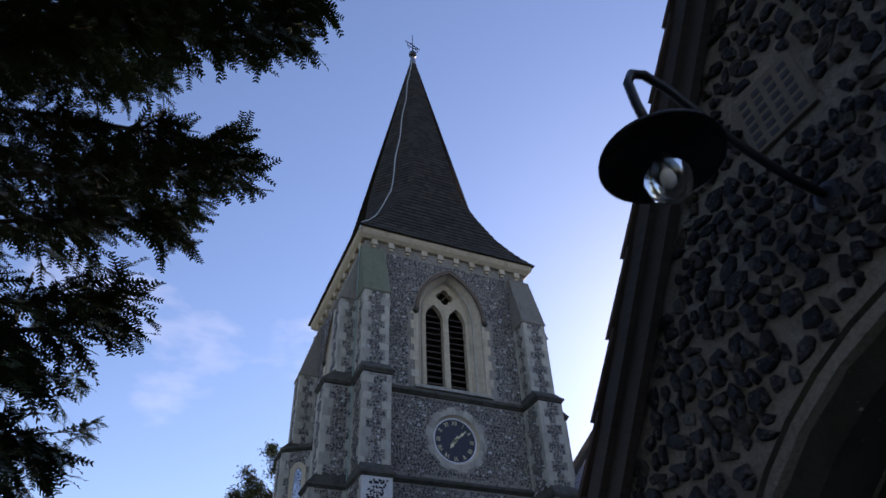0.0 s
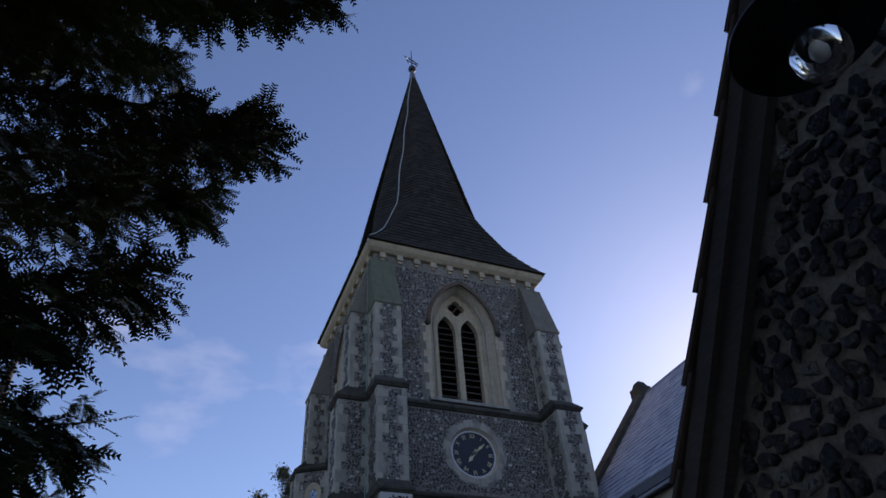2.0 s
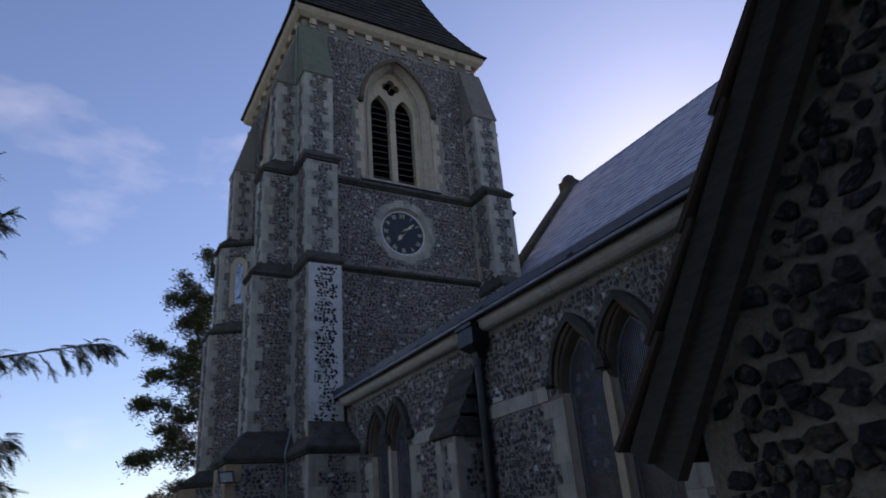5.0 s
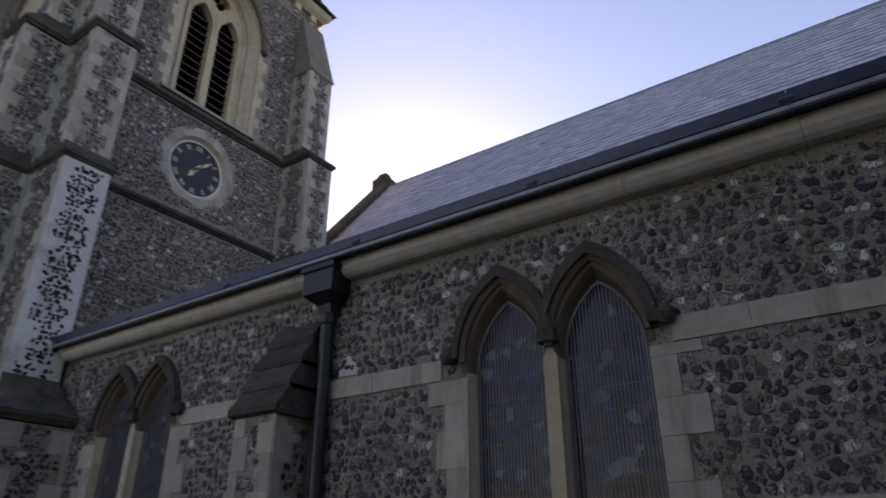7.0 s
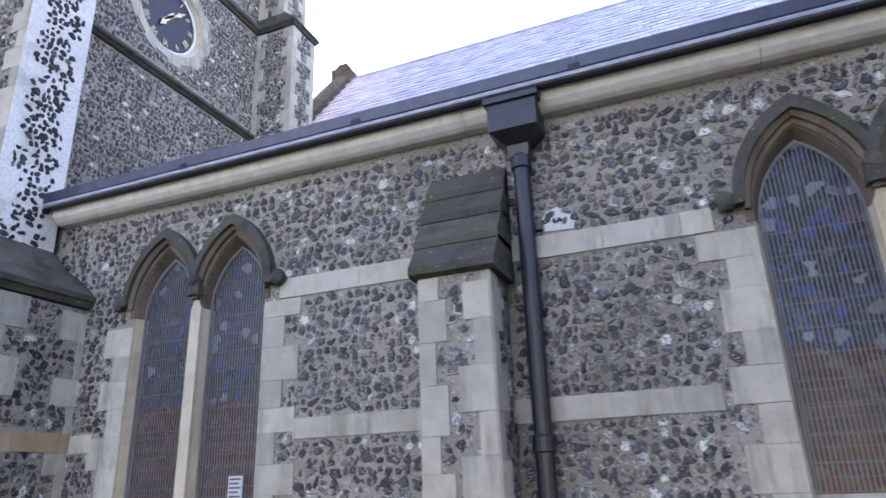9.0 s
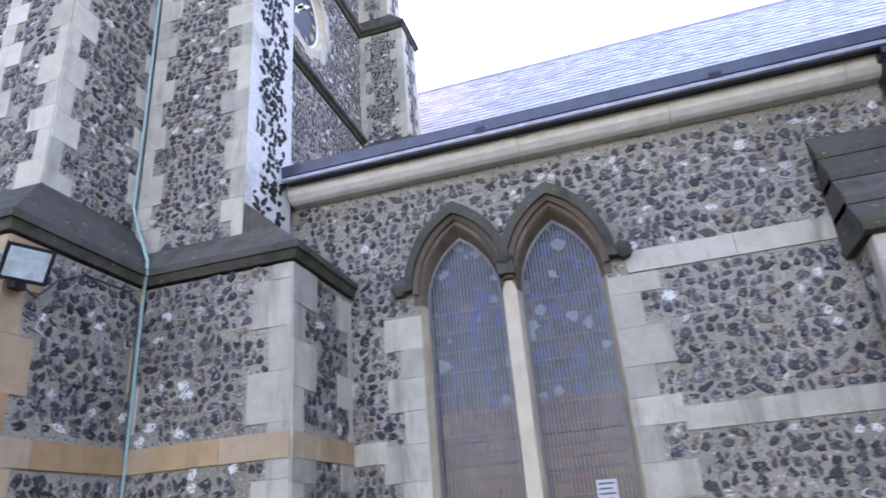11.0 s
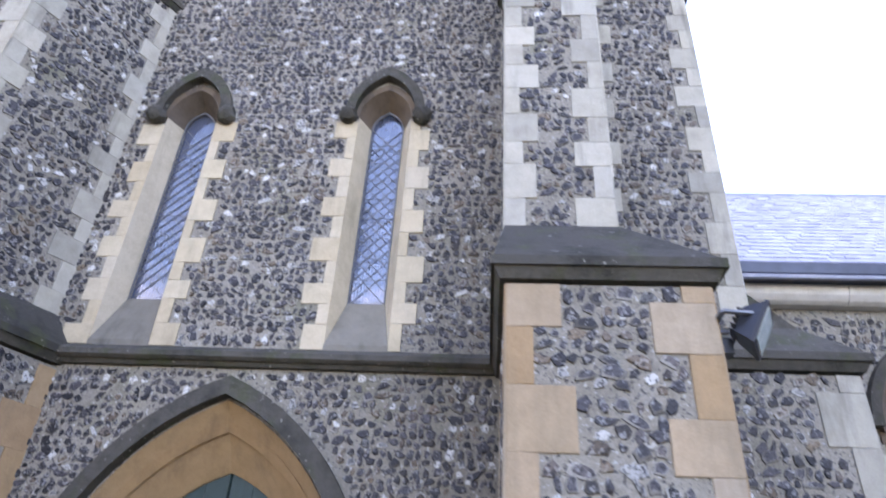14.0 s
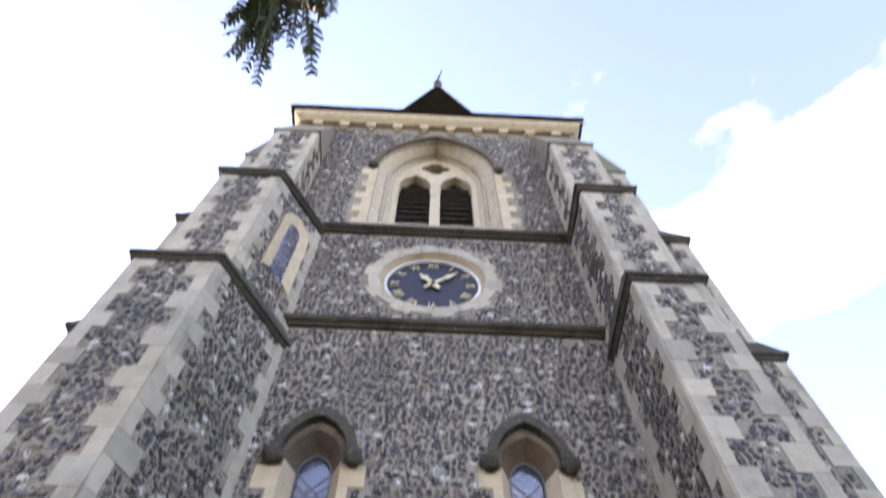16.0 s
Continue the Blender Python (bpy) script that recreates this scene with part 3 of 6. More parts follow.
def belfry_window(f, name):
    w = tagged(part(name, fix(band(f, arch(0, 1.0, 10.1, 12.45, 1.52, 12), arch(0, 0.70, 10.25, 12.50, 1.36, 12), 0.012, -0.40, -0.62).mesh("window_reveal", M_CREAM))),
               "pointed two-light belfry window of cream stone with louvres", "window", kind="structure")
    lights = [arch(u, 0.275, 10.34, 12.50, 0.52, 8) for u in (-0.36, 0.36)]
    tracery = prism(f, arch(0, 0.73, 10.2, 12.50, 1.38, 10), -0.34, -0.52)
    holes = [prism(f, p, 0, -1) for p in lights]
    for a in (0, 90, 180, 270):
        c = (0.14 * math.cos(radians(a)), 13.36 + 0.14 * math.sin(radians(a)))
        holes.append(prism(f, [(c[0] + 0.13 * math.cos(t), c[1] + 0.13 * math.sin(t)) for t in (2 * math.pi * i / 14 for i in range(14))], 0.01 * (a + 1) / 90, -1 - 0.003 * a))
    part("tracery", cut("tracery", tracery, holes, M_CREAM), w)
    part("roll_mould", fix(band(f, arch(0, 0.84, 10.1, 12.47, 1.44, 12), arch(0, 0.80, 10.12, 12.47, 1.42, 12), -0.16, -0.20, -0.3).mesh("roll_mould", M_STONE)), w)
    for u in (-0.36, 0.36):
        for i in range(12):
            z = 10.46 + i * 0.2
            s = Soup()
            s.add([f.at(u + q * 0.30, z + dz, d) for q in (-1, 1) for d, dz in ((-0.46, 0.0), (-0.46, 0.03), (-0.70, 0.19), (-0.70, 0.16))],
                  [(0, 1, 2, 3), (7, 6, 5, 4), (0, 4, 5, 1), (1, 5, 6, 2), (2, 6, 7, 3), (3, 7, 4, 0)])
            part("louvre", s.mesh("louvre", M_LOUVRE), w)
    part("louvre_backing", fix(prism(f, arch(0, 0.74, 10.15, 12.5, 1.38, 8), -0.74, -0.78).mesh("louvre_backing", M_TIMBER)), w)
    # sloping sill
    s = Soup()
    s.add([f.at(q * 1.13, z, d) for q in (-1, 1) for d, z in ((0.09, 10.02), (0.09, 10.08), (-0.42, 10.40), (-0.42, 10.02))], [(0, 1, 2, 3), (7, 6, 5, 4), (0, 4, 5, 1), (1, 5, 6, 2), (2, 6, 7, 3), (3, 7, 4, 0)])
    part("window_sill", fix(s.mesh("window_sill", M_STONE)), w)
    part("hood_mould", fix(band(f, arch(0, 1.0, 12.45, 12.45, 1.52, 12), arch(0, 1.10, 12.45, 12.45, 1.66, 12), 0.09, 0.075, -0.02).mesh("hood_mould", M_BROWNSTONE)), w)
    for q in (-1, 1):
        carved_stop(f, q * 1.08, 12.42, w, 0.085)
        quoins(f, q * 1.0, q, 10.1, 12.38, w, M_CREAM, 0.24, 0.13, 0.25, "jamb_stone")
    return w


belfry_window(fw, "window_belfry")
belfry_window(fs, "window_belfry")


def numeral(text, f, u, z, d, size, turn, parent):
    cu = bpy.data.curves.new("numeral", "FONT")
    cu.body, cu.size, cu.align_x, cu.align_y, cu.extrude = text, size, "CENTER", "CENTER", 0.006
    ob = bpy.data.objects.new("numeral_curve", cu)
    scene.collection.objects.link(ob)
    me = bpy.data.meshes.new_from_object(ob.evaluated_get(bpy.context.evaluated_depsgraph_get()))
    bpy.data.objects.remove(ob)
    me.transform(Matrix.Translation(f.at(u, z, d)) @ f.turned() @ pose(0, 0, 0, 0, 0, turn) @ Matrix.Diagonal((0.85, 1.1, 1, 1)))
    me.materials.clear()
    me.materials.append(M_GILT)
    part("numeral", me, parent)


def tower_clock(f, hour, minute):
    c = thing("tower_clock", f.at(0, CLOCK_Z - 0.6, 0), "round black clock dial with gilded Roman numerals", "clock")
    ringp = lambda r: [(r * math.cos(a), CLOCK_Z + r * math.sin(a)) for a in (2 * math.pi * i / 48 for i in range(49))]
    part("dial", fix(prism(f, ringp(0.58)[:-1], -0.10, -0.13).mesh("dial", M_DIAL)), c)
    part("rim", fix(band(f, ringp(0.57), ringp(0.605), -0.075, -0.075, -0.13).mesh("rim", M_WHITE)), c, "white painted rim")
    for i, t in enumerate("XII I II III IIII V VI VII VIII IX X XI".split()):
        a = radians(90 - 30 * i)
        numeral(t, f, 0.465 * math.cos(a), CLOCK_Z + 0.465 * math.sin(a), -0.09, 0.145, math.degrees(a) - 90, c)
    for nm, ang, ln, w in (("hour_pointer", hour, 0.28, 0.045), ("minute_pointer", minute, 0.43, 0.030)):
        a = radians(90 - ang)
        e = (math.cos(a), math.sin(a))
        q = (-e[1], e[0])
        o = [(-0.14, 0.6), (0.0, 0.9), (0.45 * ln, 0.6), (0.62 * ln, 1.25), (0.75 * ln, 0.6), (ln, 0.12)]
        pts = [(e[0] * t + q[0] * w * k, CLOCK_Z + e[1] * t + q[1] * w * k) for t, k in o] + [(e[0] * t - q[0] * w * k, CLOCK_Z + e[1] * t - q[1] * w * k) for t, k in reversed(o)]
        part(nm, fix(prism(f, pts, -0.06, -0.072).mesh(nm, M_GILT)), c, "gilded pointer")
    # stone surround, splayed, with a ragged outer edge
    part("splay", fix(band(f, ringp(0.665), ringp(0.60), 0.014, -0.10).mesh("splay", M_CREAM)), c)
    n = 20
    for i in range(n):
        a0, a1 = 2 * math.pi * i / n, 2 * math.pi * (i + 1) / n
        ro = 0.86 if i % 2 else 0.80
        seg = lambda r: [(r * math.cos(a0 + (a1 - a0) * t / 4), CLOCK_Z + r * math.sin(a0 + (a1 - a0) * t / 4)) for t in range(5)]
        part("surround_stone", fix(band(f, seg(0.662), seg(ro), 0.016, 0.016, -0.05).mesh("surround_stone", M_STONE)), c)
    return c


tower_clock(fw, 322, 48)
tower_clock(fs, 215, 48)


def wire_guard(f, cu, hw, z0, zs, rise, d, parent, step=0.021, bars=0.13, gauge=0.0055):
    """A fine wire guard over a light, each wire a thin rod, cut to the arch."""
    rad = (rise * rise + hw * hw) / (2 * hw)
    s = Soup()
    n = int(2 * hw / step)
    for i in range(1, n):
        u = -hw + 2 * hw * i / n
        top = zs + math.sqrt(max(rad ** 2 - (abs(u) + rad - hw) ** 2, 0))
        s.beam(f.at(cu + u, z0, d), f.at(cu + u, top, d), gauge, 0.005, f.n)
    z = z0
    while z < zs:
        s.beam(f.at(cu - hw, z, d - 0.004), f.at(cu + hw, z, d - 0.004), 0.004, 0.004, f.n)
        z += bars
    part("wire_guard", s.mesh("wire_guard", M_WIRE), parent)


def lancet(u):
    f = fw
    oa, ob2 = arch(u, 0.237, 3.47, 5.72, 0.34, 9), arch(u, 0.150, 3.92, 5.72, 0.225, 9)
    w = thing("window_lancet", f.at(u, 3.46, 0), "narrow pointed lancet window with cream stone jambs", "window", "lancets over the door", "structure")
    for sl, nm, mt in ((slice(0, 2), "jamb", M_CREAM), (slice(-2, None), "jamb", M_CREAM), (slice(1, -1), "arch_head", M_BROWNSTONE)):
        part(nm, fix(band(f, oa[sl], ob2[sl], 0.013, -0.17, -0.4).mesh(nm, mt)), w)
    part("pane", fix(prism(f, arch(u, 0.155, 3.90, 5.72, 0.23, 8), -0.20, -0.215).mesh("pane", M_LANCET)), w)
    s = Soup()
    for i in range(0, 20):
        for q in (-1, 1):
            zc = 3.92 + i * 0.108
            a, b = (u - q * 0.15, zc), (u + q * 0.15, zc + 0.325)
            if zc + 0.325 < 5.80:
                s.beam(f.at(*a, -0.195), f.at(*b, -0.195), 0.006, 0.008, f.n)
    part("glazing_lead", s.mesh("glazing_lead", M_LEAD), w)
    wire_guard(f, u, 0.148, 3.94, 5.72, 0.22, -0.165, w, 0.024, 0.2, 0.003)
    part("guard_frame", fix(band(f, arch(u, 0.138, 3.93, 5.72, 0.205, 9), arch(u, 0.15, 3.92, 5.72, 0.225, 9), -0.16, -0.16, -0.175).mesh("guard_frame", M_WIRE)), w)
    s = Soup()
    s.add([f.at(u + q * k, z, d) for q in (-1, 1) for d, z, k in ((0.014, 3.44, 0.24), (0.014, 3.50, 0.24), (-0.17, 3.93, 0.16), (-0.17, 3.44, 0.16))], [(0, 1, 2, 3), (7, 6, 5, 4), (0, 4, 5, 1), (1, 5, 6, 2), (2, 6, 7, 3), (3, 7, 4, 0)])
    part("window_sill", fix(s.mesh("window_sill", M_SILL)), w)
    part("hood_mould", fix(band(f, arch(u, 0.27, 5.76, 5.76, 0.42, 9), arch(u, 0.36, 5.76, 5.76, 0.55, 9), 0.09, 0.075, -0.02).mesh("hood_mould", M_DARKSTONE)), w)
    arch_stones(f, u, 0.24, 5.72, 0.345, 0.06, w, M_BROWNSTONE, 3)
    rects = [(u - 0.30, u + 0.30, 3.46, 5.7)]
    for q in (-1, 1):
        carved_stop(f, u + q * 0.335, 5.72, w, 0.088)
        rects += quoins(f, u + q * 0.237, q, 3.46, 5.68, w, M_CREAM, 0.20, 0.09, 0.20, "jamb_stone")
    return rects


lan_rects = lancet(LANCETS[0]) + lancet(LANCETS[1])


def west_door():
    f = fw
    d = tagged(part("door_1", fix(band(f, arch(0, 1.03, -0.1, 1.50, 1.56, 14), arch(0, 0.80, -0.1, 1.50, 1.14, 14), 0.014, -0.33, -0.6).mesh("door_arch", M_ARCH))),
               "closed dark green double door in a pointed ochre stone arch", "door", kind="structure")
    part("roll_mould", fix(band(f, arch(0, 0.965, -0.1, 1.50, 1.44, 14), arch(0, 0.925, -0.1, 1.50, 1.37, 14), -0.06, -0.115, -0.2).mesh("roll_mould", M_ARCH)), d)
    for q in (-1, 1):
        outline = arch(0, 0.82, 0.05, 1.50, 1.16, 12)
        half = [p for p in outline if p[0] * q >= -1e-6]
        half = [(0.006 * q if abs(p[0]) < 1e-6 else p[0], p[1]) for p in half] + [(0.006 * q, 0.05)]
        leaf_ob = part("door_leaf", fix(prism(f, half, -0.36, -0.42).mesh("door_leaf", M_DOOR)), d)
        for i in range(1, 5):
            u = q * i * 0.165
            head = lambda a: 1.5 + math.sqrt(max(1.2305 ** 2 - (abs(a) + 0.4105) ** 2, 0.0)) - 0.006
            ua, ub = q * (i - 1) * 0.165 + q * 0.010, q * i * 0.165 + q * 0.006
            top = head(ub)
            s = prism(f, [(ua, 0.08), (ub, 0.08), (ub, head(ub)), ((ua + ub) / 2, head((ua + ub) / 2)), (ua, head(ua))], -0.346, -0.358)
            part("plank", fix(s.mesh("plank", M_DOOR)), leaf_ob)
            for z in np.arange(0.3, top - 0.15, 0.16):
                s = Soup().lathe(f.at(u - q * 0.08, z, -0.346), [(0.011, 0.0), (0.009, 0.006), (0.001, 0.009)], 6, f.n)
                part("stud", s.mesh("stud", M_IRON), leaf_ob)
        for z in (1.30, 0.35):
            s = Soup().beam(f.at(q * 0.79, z, -0.337), f.at(q * 0.27, z, -0.337), 0.07, 0.014, f.n)
            tip = [(q * 0.27, z - 0.07), (q * 0.27, z + 0.07), (q * 0.235, z + 0.05), (q * 0.20, z), (q * 0.235, z - 0.05)]
            t = prism(f, tip, -0.330, -0.344)
            s.add(t.v, t.f)
            part("strap_hinge", fix(s.mesh("strap_hinge", M_IRON)), leaf_ob)
    part("hood_mould", fix(band(f, arch(0, 1.05, 1.50, 1.50, 1.58, 14), arch(0, 1.17, 1.50, 1.50, 1.72, 14), 0.10, 0.08, -0.02).mesh("hood_mould", M_DARKSTONE)), d)
    for q in (-1, 1):
        carved_stop(f, q * 1.13, 1.45, d, 0.085)
        quoins(f, q * 1.03, q, 0.0, 1.45, d, M_OCHRE, 0.3, 0.2, 0.3, "jamb_stone")
    return d


west_door()
for (u0, u1, z0, z1), mat, bars, label in (((-0.74, -0.42, 0.95, 1.14), M_PAPER, M_BLUEINK, "white paper notice pinned to the green door"), ((-0.52, -0.40, 1.16, 1.31), M_YELLOW, M_INK, "small yellow card notice pinned to the green door")):
    nt = thing("notice", fw.at((u0 + u1) / 2, z0, -0.33), label, "notice")
    s = Soup()
    s.box(0, 1, 0, 1, 0, 1)
    s.v = [fw.at(u0 + p.x * (u1 - u0), z0 + p.z * (z1 - z0), -0.338 + 0.006 * p.y) for p in s.v]
    part("sheet", s.mesh("sheet", mat), nt)
    for i in range(4):
        z = z1 - (i + 0.75) * (z1 - z0) / 4.6
        s = Soup().beam(fw.at(u0 + 0.02, z, -0.331), fw.at(u1 - 0.02 - 0.05 * (i == 3), z, -0.331), (z1 - z0) * 0.10, 0.003, fw.n)
        part("print_bar", s.mesh("print_bar", bars), nt)


# ---- buttresses ----
def oblong(x0, x1, y0, y1):
    return [(x0, y0), (x1, y0), (x1, y1), (x0, y1)]


def loft(plan_a, za, plan_b, zb):
    n = len(plan_a)
    s = Soup()
    s.v = [Vector((*p, za)) for p in plan_a] + [Vector((*p, zb)) for p in plan_b]
    s.f = [tuple(reversed(range(n))), tuple(range(n, 2 * n))] + [(i, (i + 1) % n, n + (i + 1) % n, n + i) for i in range(n)]
    return s


def swell(plan, d):
    out = []
    n = len(plan)
    for i in range(n):
        a, b, c = Vector(plan[i - 1]), Vector(plan[i]), Vector(plan[(i + 1) % n])
        n1, n2 = (b - a).normalized(), (c - b).normalized()
        m1, m2 = Vector((n1.y, -n1.x)), Vector((n2.y, -n2.x))
        m = (m1 + m2) / (1 + m1.dot(m2))
        out.append((b.x + m.x * d, b.y + m.y * d))
    return out


def buttress(label, stages, caps, sides, near_face, near_at, group="tower buttresses"):
    """stages: plan, low, high, mortar, flint; caps: low plan, z, upper plan, z, material; sides: plan edges that show."""
    b = thing("buttress", (stages[0][0][0][0], stages[0][0][0][1], 0), label, "buttress", group)
    for si, (plan, z0, z1, mortar, flint_mat, stone, opts) in enumerate(stages):
        body = part("stage", fix(loft(plan, z0, plan, z1).mesh("stage", mortar)), b)
        n = len(plan)
        for e in sides:
            p, q = Vector(plan[e]), Vector(plan[(e + 1) % n])
            d = q - p
            f = Face(p, d.normalized(), (d.y, -d.x))
            w = d.length
            rects = []
            if opts.get("pale_edge", -1) == e:
                part("limewashed_panel", fix(prism(f, [(0.0, z0), (w, z0), (w, z1), (0.0, z1)], 0.006, -0.03).mesh("limewashed_panel", M_MORTAR_PALE)), b, "white limewashed panel")
                side = lambda z: 0.15 + 0.05 * math.sin(z * 9) + 0.03 * math.sin(z * 23)
                flints(f, 0.1, w - 0.08, z0 + 0.05, z1 - 0.05, b, M_FLINT_DARK, lambda u, z, r: side(z) < u < w - side(z + 3) + 0.04, 0.075, 0, (0, 0), 0.02, 0.85)
                continue
            for u, inward, edge in ((0, 1, e), (w, -1, (e + 1) % n)):
                if edge in opts.get("plain_edges", ()):
                    continue
                lo = opts.get("long", 0.26)
                if w < 0.45:
                    lo = min(lo, w * 0.4)
                if opts.get("quoin", True):
                    rects += quoins(f, u, inward, z0, z1, b, stone, lo, lo * 0.5, opts.get("course", 0.27))
                else:
                    rects.append((min(u, u + inward * 0.12), max(u, u + inward * 0.12), z0, z1))
            for z in opts.get("bands", ()):
                x = 0.0
                while x < w - 0.05:
                    ww = min(random.uniform(0.35, 0.6), w - x)
                    block("band_stone", f, x, x + ww - 0.001, z, z + 0.165, b, opts.get("band_mat", stone), 0.016)
                    x += ww
                rects.append((0, w, z, z + 0.165))
            nr = near_at[1] if (si, e) == near_face else 0
            flints(f, 0.02, w - 0.02, z0, z1, b, flint_mat, keeper(rects), opts.get("size", 0.068 if z0 > 1 else 0.080), nr, near_at[0])
    for plan_a, za, plan_b, zb, mat in caps:
        part("weathering", fix(loft(plan_a, za, plan_b, zb).mesh("weathering", mat)), b)
        lip = swell(plan_a, 0.012)
        under = swell(plan_a, -0.035)
        part("drip_mould", fix(loft(lip, za - 0.055, lip, za).mesh("drip_mould", mat)), b)
        part("drip_mould", fix(loft(under, za - 0.115, swell(plan_a, -0.005), za - 0.055).mesh("drip_mould", mat)), b)
    return b


def stage_set(plans, stone_low, flip=None):
    """Plans of the four stages, turned into stages and caps by the common heights."""
    p0, p1, p2, p3, p4 = plans
    st = [
        (p0, -0.1, 3.27, M_MORTAR, M_FLINT, stone_low, dict(bands=(1.94,), long=0.31, course=0.30)),
        (p1, 3.85, 7.20, M_MORTAR, M_FLINT, M_STONE, dict(long=0.23, course=0.24)),
        (p2, 7.45, 9.78, M_MORTAR, M_FLINT, M_STONE, dict(long=0.23, course=0.24)),
        (p3, 10.10, 12.40, M_MORTAR, M_FLINT, M_STONE, dict(long=0.23, course=0.24)),
    ]
    cp = [
        (swell(p0, 0.07), 3.40, p1, 3.92, M_DARKSTONE),
        (swell(p1, 0.05), 7.30, p2, 7.55, M_DARKSTONE),
        (swell(p2, 0.06), 9.92, p3, 10.20, M_DARKSTONE),
        (swell(p3, 0.03), 12.46, p4, 14.30, M_GREENSTONE if flip == "pale" else M_SILL),
    ]
    return st, cp


# south-west corner, arm towards the path
y0, y1 = 13.84, 14.53
st, cp = stage_set([oblong(2.52, TW + 0.01, 13.50, 14.53), oblong(2.945, TW + 0.01, y0, y1), oblong(3.115, TW + 0.01, y0, y1), oblong(3.365, TW + 0.01, y0, y1), oblong(3.86, TW + 0.01, y0, y1)], M_OCHRE)
buttress("stepped flint tower buttress with ochre stone quoins and dark weathered caps", st, cp, (0, 2, 3), (0, 3), ((0.5, 1.9), 260))
# south-west corner, arm towards the aisle
x0, x1 = 3.83, 4.54
st, cp = stage_set([oblong(3.67, 4.70, 12.25, TS + 0.01), oblong(x0, x1, 12.78, TS + 0.01), oblong(x0, x1, 12.95, TS + 0.01), oblong(x0, x1, 13.20, TS + 0.01), oblong(x0, x1, 13.70, TS + 0.01)], M_STONE, "pale")
st[1] = (st[1][0], 3.60) + st[1][2:]
st[1][6].update(pale_edge=0)
st[0][6].update(band_mat=M_OCHRE)
cp = cp[1:]
arm_b = buttress("stepped flint tower buttress with a whitewashed flint stage", st, cp, (0, 1, 3), (0, 3), ((0.6, 2.2), 260))
foot = swell(oblong(3.67, 4.70, 12.25, TS + 0.01), 0.07)
(xa, ya), (xb, _), (_, yb2) = foot[0], foot[1], foot[2]
s = Soup()
s.v = [Vector(p) for p in ((xa, ya, 3.40), (xb, ya, 3.40), (xb, yb2, 3.40), (xa, yb2, 3.40), (x0, 12.48, 3.67), (x1, 12.48, 3.67), (x1, 12.80, 3.96), (x0, 12.80, 3.96), (x0, yb2, 3.67), (x1, yb2, 3.67), (x0, 12.80, 3.67), (x1, 12.80, 3.67))]
s.f = [(3, 2, 1, 0), (0, 1, 5, 4), (4, 5, 6, 7), (0, 4, 10, 8, 3), (1, 2, 9, 11, 5), (4, 7, 10), (5, 11, 6), (10, 7, 6, 11), (8, 10, 11, 9), (2, 3, 8, 9)]
part("weathering", fix(s.mesh("weathering", M_DARKSTONE)), arm_b)
lip, under = swell(foot, 0.012), swell(foot, -0.035)
part("drip_mould", fix(loft(lip, 3.345, lip, 3.40).mesh("drip_mould", M_DARKSTONE)), arm_b)
part("drip_mould", fix(loft(under, 3.285, swell(foot, -0.005), 3.345).mesh("drip_mould", M_DARKSTONE)), arm_b)
# south-east corner
x0, x1 = 2 * CX - 4.54, 2 * CX - 3.83
st, cp = stage_set([oblong(x0 - 0.15, x1 + 0.15, 12.25, TS + 0.01), oblong(x0, x1, 12.78, TS + 0.01), oblong(x0, x1, 12.95, TS + 0.01), oblong(x0, x1, 13.20, TS + 0.01), oblong(x0, x1, 13.70, TS + 0.01)], M_STONE)
buttress("stepped flint tower buttress rising through the slate roof", st[1:], cp[1:], (0, 1, 3), (9, 9), ((0, 0), 0))
xe = 2 * CX - TW - 0.01
st, cp = stage_set([oblong(xe, xe + 1.4, 13.5, 14.5), oblong(xe, xe + 1.0, 13.84, 14.53), oblong(xe, xe + 0.82, 13.84, 14.53), oblong(xe, xe + 0.58, 13.84, 14.53), oblong(xe, xe + 0.08, 13.84, 14.53)], M_STONE)
buttress("stepped flint tower buttress on the nave side", st[2:], cp[2:], (0,), (9, 9), ((0, 0), 0))
# north-west corner: stair turret with a splayed side, and its buttress above
fo = [(2.52, 18.42), (TW + 0.01, 17.80), (TW + 0.01, 19.55), (2.52, 19.55)]
f1 = [(2.945, 18.50), (TW + 0.01, 17.95), (TW + 0.01, 19.30), (2.945, 19.30)]
f2 = [(3.115, 18.50), (TW + 0.01, 17.99), (TW + 0.01, 19.25), (3.115, 19.25)]
f3, f4 = oblong(3.365, TW + 0.01, 18.45, 19.15), oblong(3.86, TW + 0.01, 18.45, 19.15)
st, cp = stage_set([fo, f1, f2, f3, f4], M_OCHRE)
st[1] = (st[1][0], 3.60) + st[1][2:]
cp[0] = (cp[0][0], 3.40, cp[0][2], 3.70, cp[0][4])
turret = buttress("splayed flint stair turret and buttress with a small slit window", st, cp, (0, 3), (9, 9), ((0, 0), 0))
x0, x1 = 3.83, 4.54
ty = CY + HALF - 0.01
st, cp = stage_set([oblong(3.67, 4.70, ty, ty + 1.5), oblong(x0, x1, ty, ty + 1.0), oblong(x0, x1, ty, ty + 0.82), oblong(x0, x1, ty, ty + 0.58), oblong(x0, x1, ty, ty + 0.08)], M_STONE)
buttress("stepped flint tower buttress on the far side", st, cp, (3,), (9, 9), ((0, 0), 0))
